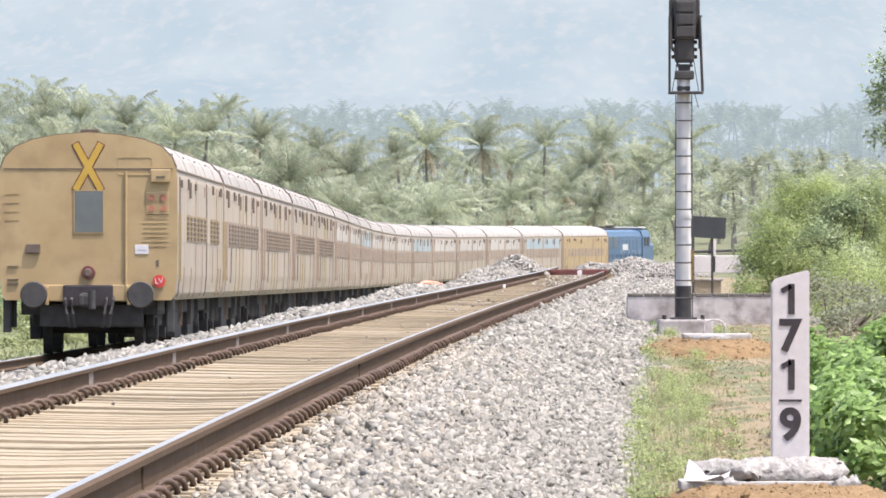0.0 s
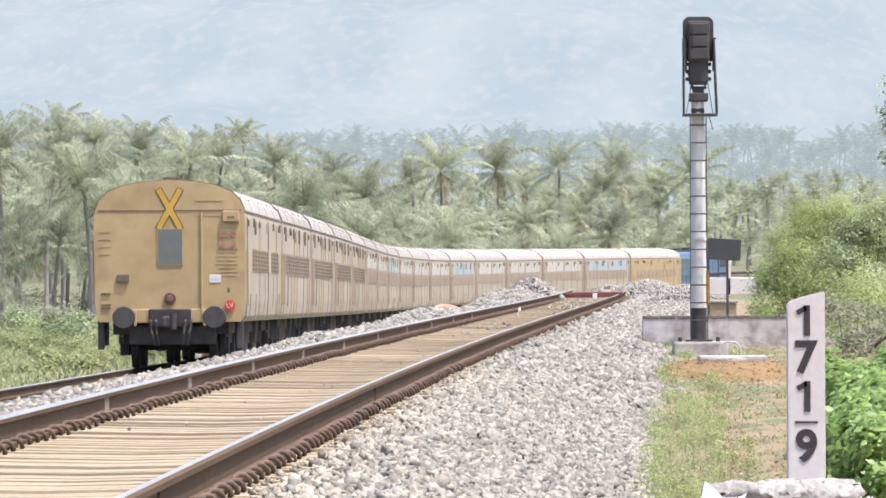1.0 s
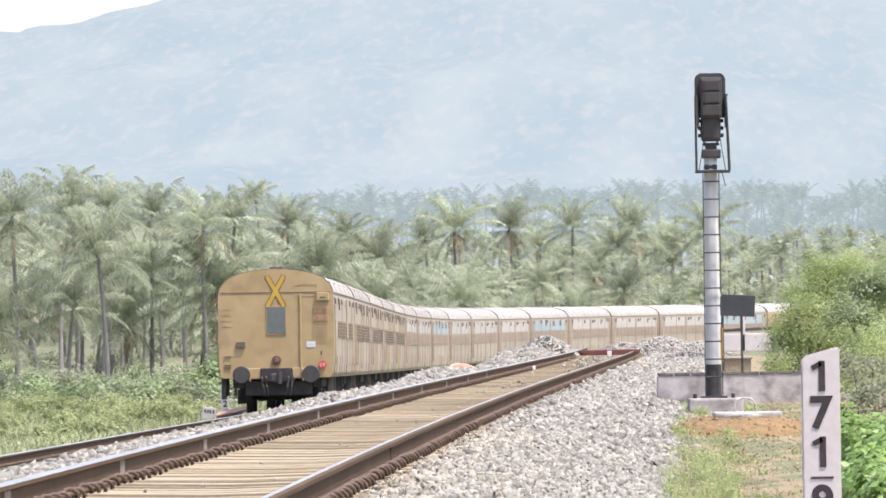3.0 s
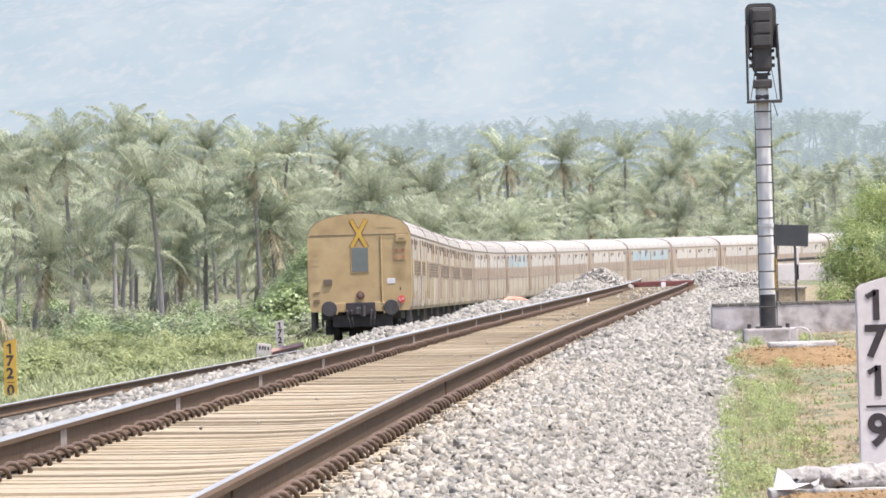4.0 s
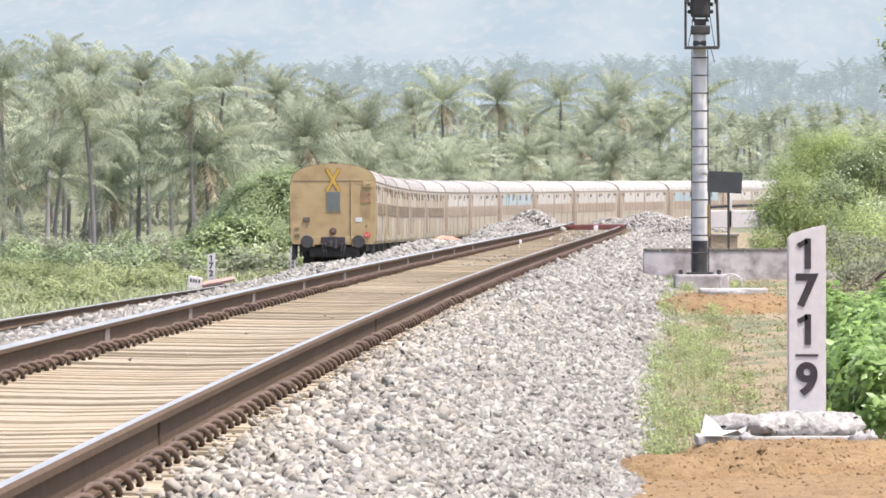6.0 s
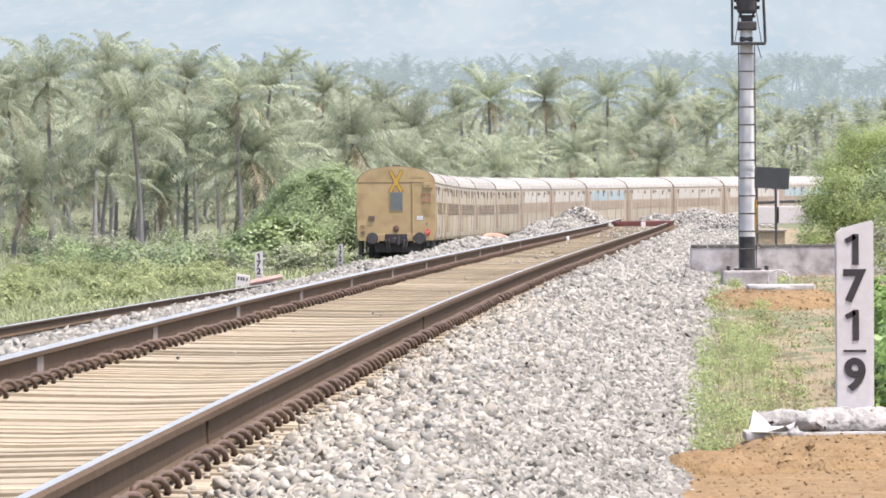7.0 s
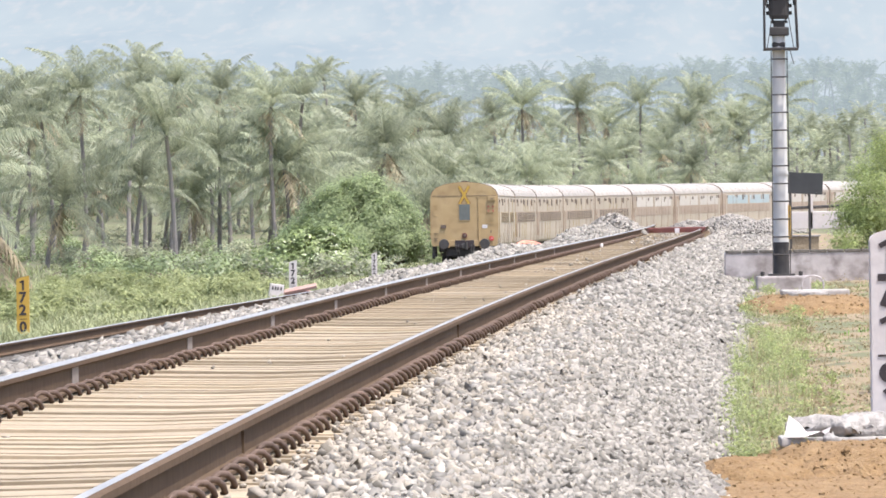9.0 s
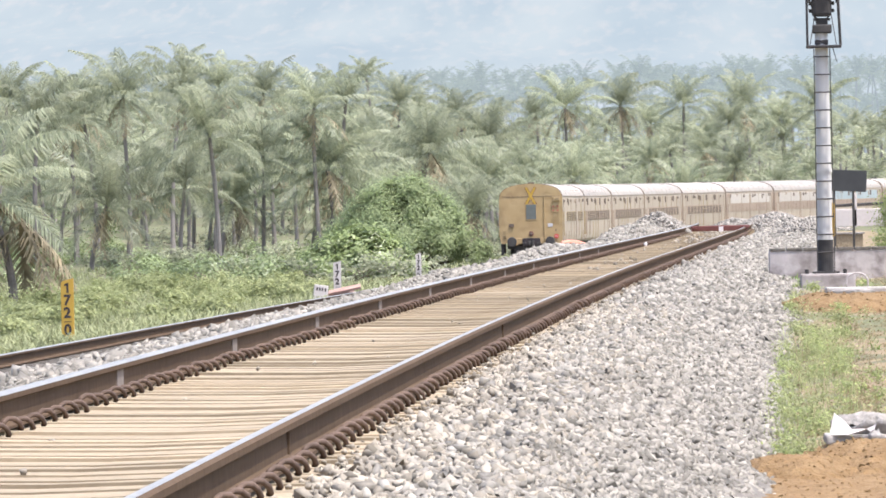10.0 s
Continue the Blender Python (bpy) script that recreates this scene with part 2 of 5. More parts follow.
def box(bm, c, s, bevel=0.0, turn=0.0):
    r = bmesh.ops.create_cube(bm, size=1.0, matrix=Matrix.Translation(c) @ Matrix.Rotation(turn, 4, "Z") @ Matrix.Diagonal((*s, 1)))
    if bevel:
        es = list({e for v in r["verts"] for e in v.link_edges})
        bmesh.ops.bevel(bm, geom=es, offset=bevel, segments=2, affect="EDGES", profile=0.6)
    return bm


def rod(bm, a, b, ra, rb=None, n=12):
    a, b = Vector(a), Vector(b)
    d = b - a
    m = Matrix.Translation((a + b) / 2) @ d.to_track_quat("Z", "Y").to_matrix().to_4x4()
    bmesh.ops.create_cone(bm, cap_ends=True, segments=n, radius1=ra, radius2=ra if rb is None else rb, depth=d.length, matrix=m)
    return bm


def tube(bm, pts, radii, n=6):
    """A bent round bar through points."""
    rings = []
    for i, p in enumerate(pts):
        d = (Vector(pts[min(i + 1, len(pts) - 1)]) - Vector(pts[max(i - 1, 0)])).normalized()
        q = d.to_track_quat("Z", "Y")
        r = radii if isinstance(radii, float) else radii[i]
        rings.append([bm.verts.new(Vector(p) + q @ Vector((r * math.cos(2 * math.pi * k / n), r * math.sin(2 * math.pi * k / n), 0))) for k in range(n)])
    for a, b in zip(rings, rings[1:]):
        for k in range(n):
            bm.faces.new((a[k], a[(k + 1) % n], b[(k + 1) % n], b[k]))
    bm.faces.new(rings[0][::-1]); bm.faces.new(rings[-1])
    return bm


def sweep(bm, outline, y0, y1, cap=True):
    """An outline of (x, z) drawn out along y."""
    a = [bm.verts.new((x, y0, z)) for x, z in outline]
    b = [bm.verts.new((x, y1, z)) for x, z in outline]
    n = len(outline)
    for k in range(n):
        bm.faces.new((a[k], b[k], b[(k + 1) % n], a[(k + 1) % n]))
    if cap:
        bm.faces.new(a); bm.faces.new(b[::-1])
    return bm


def part(name, bm, mat, parent=None, label="", smooth=False):
    me = bpy.data.meshes.new(name)
    bmesh.ops.recalc_face_normals(bm, faces=bm.faces)
    bm.to_mesh(me); bm.free()
    me.materials.append(mat)
    if smooth:
        me.polygons.foreach_set("use_smooth", np.ones(len(me.polygons), bool))
    ob = new(name, me)
    ob.parent = parent
    return tagged(ob, label)


def part_mesh(name, me, parent=None, label="", m=None):
    ob = new(name, me)
    ob.parent = parent
    if m is not None:
        ob.matrix_basis = m
    return tagged(ob, label)


def thing(name, m, label, category, group=""):
    ob = new(name)
    ob.empty_display_size = 0.2
    ob.matrix_basis = m
    return tagged(ob, label, category, group)


def B():
    return bmesh.new()


# ---- ground ----
gx = np.unique(np.r_[-4500, -2500, -1200, -600, -300, -150, -100, np.arange(-70, -12, 2.0), np.arange(-12, 14, 0.4), np.arange(14, 70, 2.0), 100, 150, 300, 600, 1200, 2500, 4500])
gy = np.unique(np.r_[-3000, -800, -200, -50, np.arange(0, 20, 2.0), np.arange(20, 120, 0.8), np.arange(120, 310, 3.0), np.arange(310, 700, 20), np.arange(700, 1600, 60), 2000, 3000, 4900])
XX, YY = np.meshgrid(gx, gy)
ZZ = ground_z(XX, YY)
rough = np.random.RandomState(3).normal(0, 0.02, ZZ.shape) * (np.abs(XX) < 60)
idx = np.arange(XX.size).reshape(XX.shape)
quads = np.stack([idx[:-1, :-1], idx[:-1, 1:], idx[1:, 1:], idx[1:, :-1]], -1).reshape(-1, 4)
ground = new("ground", bulk_mesh("ground", np.stack([XX, YY, ZZ + rough], -1).reshape(-1, 3), quads, GROVE, True))
tagged(ground, "grassy brown earth under the palms and along the lines", "ground", kind="structure")

cy, cl = np.arange(15, 200, 1.0), np.linspace(2.4, 14.0, 40)
CL, CY = np.meshgrid(cl, cy)
CX = near_x(CY) + CL
CZ = ground_z(CX, CY) + 0.012 + np.random.RandomState(4).normal(0, 0.012, CX.shape)
idx = np.arange(CX.size).reshape(CX.shape)
quads = np.stack([idx[:-1, :-1], idx[:-1, 1:], idx[1:, 1:], idx[1:, :-1]], -1).reshape(-1, 4)
tagged(new("cess", bulk_mesh("cess", np.stack([CX, CY, CZ], -1).reshape(-1, 3), quads, EARTH, True)), "strip of dry tan earth beside the ballast", "ground", kind="structure")

# distant hill: scrub and bare rock, the bright haze before it painted as emission
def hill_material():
    m = bpy.data.materials.new("haze_painted_hillside")
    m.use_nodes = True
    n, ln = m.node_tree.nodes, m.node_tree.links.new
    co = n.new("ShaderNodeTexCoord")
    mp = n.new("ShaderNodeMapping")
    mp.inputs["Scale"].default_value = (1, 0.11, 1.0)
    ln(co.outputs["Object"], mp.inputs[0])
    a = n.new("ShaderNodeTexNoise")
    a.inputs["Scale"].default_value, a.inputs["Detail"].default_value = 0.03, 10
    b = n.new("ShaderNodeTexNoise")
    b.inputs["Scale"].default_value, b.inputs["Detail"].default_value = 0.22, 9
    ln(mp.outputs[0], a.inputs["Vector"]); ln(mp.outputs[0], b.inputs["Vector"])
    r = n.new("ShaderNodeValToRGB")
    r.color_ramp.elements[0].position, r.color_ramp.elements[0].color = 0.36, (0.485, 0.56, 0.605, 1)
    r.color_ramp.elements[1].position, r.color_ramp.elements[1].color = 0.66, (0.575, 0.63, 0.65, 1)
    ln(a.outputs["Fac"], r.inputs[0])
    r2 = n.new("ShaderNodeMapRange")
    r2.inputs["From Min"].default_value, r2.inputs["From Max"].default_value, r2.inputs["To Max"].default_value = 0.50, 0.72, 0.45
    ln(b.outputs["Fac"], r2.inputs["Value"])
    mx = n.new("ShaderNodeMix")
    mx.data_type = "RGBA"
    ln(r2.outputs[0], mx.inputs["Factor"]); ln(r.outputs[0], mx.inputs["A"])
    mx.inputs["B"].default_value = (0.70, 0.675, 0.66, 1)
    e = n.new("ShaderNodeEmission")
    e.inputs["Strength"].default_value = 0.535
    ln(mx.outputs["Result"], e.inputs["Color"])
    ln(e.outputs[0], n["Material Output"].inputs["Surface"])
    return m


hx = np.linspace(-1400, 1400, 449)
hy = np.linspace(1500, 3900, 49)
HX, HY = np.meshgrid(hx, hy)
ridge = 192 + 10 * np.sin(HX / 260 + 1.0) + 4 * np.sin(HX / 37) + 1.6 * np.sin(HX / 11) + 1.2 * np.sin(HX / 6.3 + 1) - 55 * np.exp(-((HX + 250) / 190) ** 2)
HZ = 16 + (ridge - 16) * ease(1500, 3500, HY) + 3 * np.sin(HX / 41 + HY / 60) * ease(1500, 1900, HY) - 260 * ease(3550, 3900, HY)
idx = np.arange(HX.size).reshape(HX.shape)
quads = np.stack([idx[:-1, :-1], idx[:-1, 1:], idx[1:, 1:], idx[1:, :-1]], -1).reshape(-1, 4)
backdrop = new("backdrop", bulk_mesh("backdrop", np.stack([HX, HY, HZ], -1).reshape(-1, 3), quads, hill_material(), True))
tagged(backdrop, "hillside with bare rock patches, pale blue haze painted in", "hill", kind="structure")

sky_white = bpy.data.materials.new("white_hazy_sky")
sky_white.use_nodes = True
glow = sky_white.node_tree.nodes.new("ShaderNodeEmission")
glow.inputs["Color"].default_value, glow.inputs["Strength"].default_value = (0.95, 0.97, 1.0, 1), 0.5
sky_white.node_tree.links.new(glow.outputs[0], sky_white.node_tree.nodes["Material Output"].inputs["Surface"])
far_sky = new("backdrop_sky", bulk_mesh("backdrop_sky", [(-2600, 4800, -20), (2600, 4800, -20), (2600, 4800, 420), (-2600, 4800, 420)], [(0, 1, 2, 3)], sky_white))
tagged(far_sky, "bright white hazy sky low above the hill", "sky", kind="structure")

# ---- railway lines ----
RAIL_SECTION = [(-0.075, -0.172), (0.075, -0.172), (0.075, -0.158), (0.012, -0.142), (0.009, -0.05), (0.036, -0.038), (0.036, -0.012), (0.019, 0.0), (-0.019, 0.0), (-0.036, -0.012), (-0.036, -0.038), (-0.009, -0.05), (-0.012, -0.142), (-0.075, -0.158)]


def rail_mesh(name, fx, fz, ys, side):
    ys = np.asarray(ys, float)
    cx, cz = fx(ys), fz(ys)
    dx = np.gradient(cx, ys)
    nx, ny = 1 / np.hypot(1, dx), -dx / np.hypot(1, dx)
    n = len(RAIL_SECTION)
    verts, faces, fm = [], [], []
    for i in range(len(ys)):
        for px, pz in RAIL_SECTION:
            o = side * 0.87 + px
            verts.append((cx[i] + nx[i] * o, ys[i] + ny[i] * o, cz[i] + pz))
    for i in range(len(ys) - 1):
        for k in range(n):
            a, b = i * n + k, i * n + (k + 1) % n
            faces.append((a, b, b + n, a + n))
            fm.append(1 if k == 7 or (k == 6 and side < 0) else 0)     # on left rails the pale head colour also covers the right shoulder
    return mesh_from(name, verts, faces, None, mats=[RAIL, RAIL_TOP], face_mats=fm)


def sleeper_mesh():
    st = [(-1.375, 0.11, 0.13, -0.012), (-0.85, 0.10, 0.135, 0.0), (-0.55, 0.10, 0.125, -0.008), (0.0, 0.095, 0.115, -0.018), (0.55, 0.10, 0.125, -0.008), (0.85, 0.10, 0.135, 0.0), (1.375, 0.11, 0.13, -0.012)]
    v, f = [], []
    for x, top, low, z in st:
        v += [(x, -low, z - 0.2), (x, low, z - 0.2), (x, top, z), (x, -top, z)]
    for i in range(len(st) - 1):
        for k in range(4):
            a, b = i * 4 + k, i * 4 + (k + 1) % 4
            f.append((a, b, b + 4, a + 4))
    f += [(3, 2, 1, 0), (24, 25, 26, 27)]
    return mesh_from("sleeper", v, f, CONCRETE)


def clip_mesh():
    bm = B()
    pts = [(-0.01, -0.07, 0.03), (0.0, -0.05, 0.062), (0.025, -0.02, 0.082), (0.06, 0.02, 0.078), (0.09, 0.055, 0.05), (0.10, 0.08, 0.012), (0.085, 0.09, 0.0)]
    tube(bm, pts, 0.0185, 7)
    me = bpy.data.meshes.new("clip")
    bm.to_mesh(me); bm.free()
    me.polygons.foreach_set("use_smooth", np.ones(len(me.polygons), bool))
    me.materials.append(CLIP)
    return me


SLEEPER, CLIPM = sleeper_mesh(), clip_mesh()
TRACK_END = 246.0
new_track = thing("railway_track", pose(0, 0, 0), "newly laid track of brown rails on pale concrete sleepers", "railway track")
for side in (-1, 1):
    part_mesh("rail", rail_mesh("rail", near_x, near_z, np.r_[np.arange(8, 120, 2.0), np.arange(120, TRACK_END + 1, 4.0)], side), new_track, "brown steel rail with worn bright head")

main_track = thing("main_line_track", pose(0, 0, 0), "older main line track of dark rusty rails curving away", "railway track")
for side in (-1, 1):
    part_mesh("rail", rail_mesh("rail", main_x, main_z, np.arange(20, 760, 4.0), side), main_track, "dark rusty steel rail")


def ribbon(name, fx, ys, profile, mat, label):
    """Ballast bed: a cross profile of (offset, height) functions along a line."""
    ys = np.asarray(ys, float)
    cx = fx(ys)
    dx = np.gradient(cx, ys)
    nx, ny = 1 / np.hypot(1, dx), -dx / np.hypot(1, dx)
    rows = []
    for o, z in profile:
        oo = o(ys) if callable(o) else o + 0 * ys
        rows.append(np.stack([cx + nx * oo, ys + ny * oo, z(ys) if callable(z) else z + 0 * ys], -1))
    v = np.stack(rows, 1)
    i = np.arange(v.shape[0] * v.shape[1]).reshape(v.shape[:2])
    f = np.stack([i[:-1, :-1], i[:-1, 1:], i[1:, 1:], i[1:, :-1]], -1).reshape(-1, 4)
    return tagged(new(name, bulk_mesh(name, v.reshape(-1, 3), f, mat)), label, "ballast", kind="structure")


def left_top(y):
    """Height of the ballast windrow beside the far rail, heaped up towards the end of the line."""
    return near_z(y) - 0.24 + 0.12 * ease(88, 125, y) + 0.06 * np.sin(y / 7.0) * ease(90, 120, y) + 0.24 * ease(165, 212, y) * (1 - ease(232, 256, y))


ribbon("ballast_bed_1", near_x, np.arange(8, 262, 1.5),
       [(-4.6, -0.66), (-3.9, -0.42), (lambda y: -2.1 + 0 * y, left_top), (-1.75, lambda y: left_top(y) - 0.02), (-1.3, lambda y: near_z(y) - 0.29), (1.25, lambda y: near_z(y) - 0.29), (1.75, lambda y: near_z(y) - 0.27), (lambda y: 3.05 + 0.12 * np.sin(y / 3.1), lambda y: ground_z(near_x(y) + 3.1, y) - 0.03)],
       BED, "grey stone dust under the ballast of the new line")
ribbon("ballast_bed_2", main_x, np.arange(20, 760, 4.0), [(-3.0, lambda y: ground_z(main_x(y), y) - 0.02), (-1.7, lambda y: main_z(y) - 0.26), (1.7, lambda y: main_z(y) - 0.26), (2.9, lambda y: ground_z(main_x(y), y) - 0.3)], BED, "brown-grey stone bed of the main line")
ribbon("ballast_bed_3", near_x, np.arange(8, 246, 1.5), [(-1.45, lambda y: near_z(y) - 0.30), (-1.3, lambda y: near_z(y) - 0.204), (-0.85, lambda y: near_z(y) - 0.194), (-0.55, lambda y: near_z(y) - 0.202), (0.0, lambda y: near_z(y) - 0.212), (0.55, lambda y: near_z(y) - 0.202), (0.85, lambda y: near_z(y) - 0.194), (1.3, lambda y: near_z(y) - 0.204), (1.45, lambda y: near_z(y) - 0.30)], INFILL, "cream stone dust packed between the sleepers")

# ---- the train ----
PITCH = 21.94
SIDE = [(1.52, 1.0), (1.585, 1.12), (1.615, 1.45), (1.625, 2.0), (1.625, 3.25), (1.60, 3.42)]
CROWN = [(1.60, 3.42), (1.52, 3.62), (1.33, 3.82), (1.0, 3.95), (0.6, 4.03), (0.0, 4.08)]


def side_x(z):
    return float(np.interp(z, [p[1] for p in SIDE], [p[0] for p in SIDE]))


def plate(bm, side, y0, y1, z0, z1, proud=0.012, depth=0.02):
    """A thin panel that lies on the coach's curved side."""
    zs = [z0] + [z for _, z in SIDE if z0 < z < z1] + [z1]
    out = [(side * (side_x(z) + proud), z) for z in zs] + [(side * (side_x(z) + proud - depth), z) for z in reversed(zs)]
    return sweep(bm, out, y0, y1)


def coach(name, label, upper, rear=False, yellow=False, panels=True):
    c = thing(name, pose(0, 0, 0), label, "railway coach", "coaches of the train")
    y0, y1 = 0.3, 21.64
    shell = [(x, z) for x, z in SIDE] + [(-x, z) for x, z in reversed(SIDE)]
    skin = TAN if yellow else CREAM
    part("body", sweep(B(), shell, y0, y1), skin, c)
    part("roof", sweep(B(), [(x * 1.012, z) for x, z in CROWN] + [(-x * 1.012, z) for x, z in reversed(CROWN[:-1])], y0 - 0.02, y1 + 0.02), ROOF, c, "dusty whitewashed arched roof")
    end = [(x * 1.004, z) for x, z in SIDE] + [(x * 1.004, z) for x, z in CROWN[1:]] + [(-x * 1.004, z) for x, z in reversed(CROWN[:-1])] + [(-x * 1.004, z) for x, z in reversed(SIDE[:-1])]
    for ya, yb in ((y0 - 0.06, y0), (y1, y1 + 0.06)):
        part("end_wall", sweep(B(), end, ya, yb), TAN if rear else BROWN, c)
    part("underframe", box(B(), (0, 10.97, 0.86), (2.5, 20.9, 0.26), 0.03), BLACK, c)
    for y, l, w in ((8.0, 2.6, 1.1), (11.6, 1.8, 0.8), (14.4, 2.2, 1.0)):
        part("equipment_box", box(B(), (0.75, y, 0.52), (w, l, 0.5), 0.04), BLACK, c)
    for y in (3.7, 18.3):
        bg = part("bogie", B(), BLACK, c)
        bm = B()
        for sx in (-1, 1):
            box(bm, (sx * 1.05, y, 0.62), (0.16, 3.5, 0.22), 0.03)
            for yy in (-1.45, 1.45):
                box(bm, (sx * 1.08, y + yy, 0.47), (0.22, 0.34, 0.4), 0.03)
        box(bm, (0, y, 0.66), (2.1, 0.5, 0.25))
        bm.to_mesh(bg.data); bm.free()
        for yy in (-1.45, 1.45):
            bm = B()
            for sx in (-1, 1):
                rod(bm, (sx * 0.80, y + yy, 0.457), (sx * 0.93, y + yy, 0.457), 0.457, n=20)
                rod(bm, (sx * 0.77, y + yy, 0.457), (sx * 0.80, y + yy, 0.457), 0.485, n=20)
            rod(bm, (-0.8, y + yy, 0.457), (0.8, y + yy, 0.457), 0.08)
            part("wheelset", bm, BLACK, bg)
    for yb, d in ((y0, -1), (y1, 1)):
        for sx in (-1, 1):
            bm = B()
            rod(bm, (sx * 0.98, yb, 1.1), (sx * 0.98, yb + d * 0.42, 1.1), 0.11)
            rod(bm, (sx * 0.98, yb + d * 0.40, 1.1), (sx * 0.98, yb + d * 0.46, 1.1), 0.25, 0.23, 24)
            part("buffer", bm, BLACK, c, "round black buffer")
        bm = B()
        box(bm, (0, yb + d * 0.2, 1.0), (0.2, 0.5, 0.22), 0.04)
        box(bm, (0.0, yb + d * 0.38, 1.0), (0.28, 0.18, 0.26), 0.06)
        rod(bm, (0.09, yb + d * 0.44, 0.84), (0.09, yb + d * 0.44, 1.18), 0.07, n=10)
        box(bm, (-0.11, yb + d * 0.46, 1.0), (0.09, 0.16, 0.2), 0.03)
        part("coupler", bm, BLACK, c)
    rng = random.Random(len(label) + 17)
    for side in (1, -1):
        near = rear or not panels       # the coaches that pass close show dark louvres and rust
        if not yellow and not rear:
            part("window_band", plate(B(), side, 2.0, 19.95, 2.08, 2.62, 0.008), BROWN, c, "faded brown band along the windows")
        for ya, yb in ((0.34, 1.14), (20.8, 21.6)):
            dr = part("door", plate(B(), side, ya + 0.1, yb - 0.1, 1.25, 3.1, -0.002, 0.02) if yellow else plate(B(), side, ya, yb, 1.2, 3.3, 0.006), CREAM if near else BROWN, c)
            for q in (ya + 0.08, yb - 0.08):
                part("grab_rail", rod(B(), (side * 1.66, q, 1.35), (side * 1.66, q, 2.6), 0.014, n=6), STRIPE if rear else BROWN, dr)
        for ya, yb in ((2.3, 10.6), (11.5, 19.8)):
            if panels and not yellow and not rear:
                part("upper_panel", plate(B(), side, ya, yb, 2.66, 3.24, 0.008), upper, c)
        y = 2.7
        while y < 19.6:
            if not (rear and (y < 4.0 or 13.0 < y < 14.0)):
                w = part("window", plate(B(), side, y, y + 1.05, 2.1, 2.6, 0.014), STRIPE if rear else BROWN, c)
                if near or side > 0:
                    for k in range(5):
                        part("window_bar", plate(B(), side, y + 0.03, y + 1.02, 2.12 + k * 0.093, 2.185 + k * 0.093, 0.024, 0.012), LOUVRE if near else BROWN, w)
                    if near:
                        for k in (0.36, 0.7):
                            part("window_post", plate(B(), side, y + k, y + k + 0.05, 2.1, 2.6, 0.03, 0.02), CREAM, w)
            y += 1.56
        for base in (1.5, 4.9, 8.1, 12.0, 15.8, 19.4):     # small ventilators in uneven groups under the eaves
            y = base + rng.uniform(-0.5, 0.5)
            for k in range(rng.choice((1, 1, 2, 2))):
                wide = rng.uniform(0.25, 0.55)
                part("vent", plate(B(), side, y, y + wide, rng.choice((2.92, 3.02, 3.08, 3.1)), rng.choice((3.22, 3.28)), 0.03, 0.03), rng.choice((DARK_VENT, DARK_VENT, BROWN)), c)
                y += wide + rng.uniform(0.15, 0.5)
        y = 1.3
        while y < 21.0:     # rust and dirt run down the joints
            low, high = rng.choice(((1.05, 3.28), (1.05, 3.28), (1.05, 2.05), (1.3, 2.05), (2.5, 3.25), (1.05, 1.6)))
            part("rust_streak", plate(B(), side, y, y + rng.uniform(0.03, 0.09), low, high, 0.018, 0.02), rng.choice((DARK_VENT, BROWN, BROWN, STRIPE) if near else (BROWN,)), c)
            y += rng.choice((0.45, 1.2, 1.9, 2.6, 3.1))
        for k in range(9):
            y = 1.5 + k * 2.4 + rng.uniform(-0.2, 0.2)
            part("roof_vent", box(B(), (side * 1.47, y, 3.69), (0.05, 0.16, 0.045), 0.012), DARK_VENT if k % 2 == 0 else BROWN, c)
        part("gutter", box(B(), (side * 1.622, 10.97, 3.40), (0.025, 21.2, 0.025)), BROWN, c)
        for k in range(7):
            part("step", box(B(), (side * 1.42, (0.7, 1.3, 6.2, 10.1, 13.2, 20.6, 21.2)[k], 0.75), (0.08, 0.06, 0.5)), BLACK if k != 2 else DARK_VENT, c)
    for yr in (y0 - 0.03, y1 - 0.05):
        part("roof_rim", sweep(B(), [(x * 1.02, z + 0.012) for x, z in CROWN] + [(-x * 1.02, z + 0.012) for x, z in reversed(CROWN[:-1])], yr, yr + 0.08), DARK_VENT, c)
    for k in range(1, 5):
        part("roof_seam", sweep(B(), [(x * 1.018, z + 0.006) for x, z in CROWN] + [(-x * 1.018, z + 0.006) for x, z in reversed(CROWN[:-1])], k * 4.4, k * 4.4 + 0.05), ROOF, c)
    return c


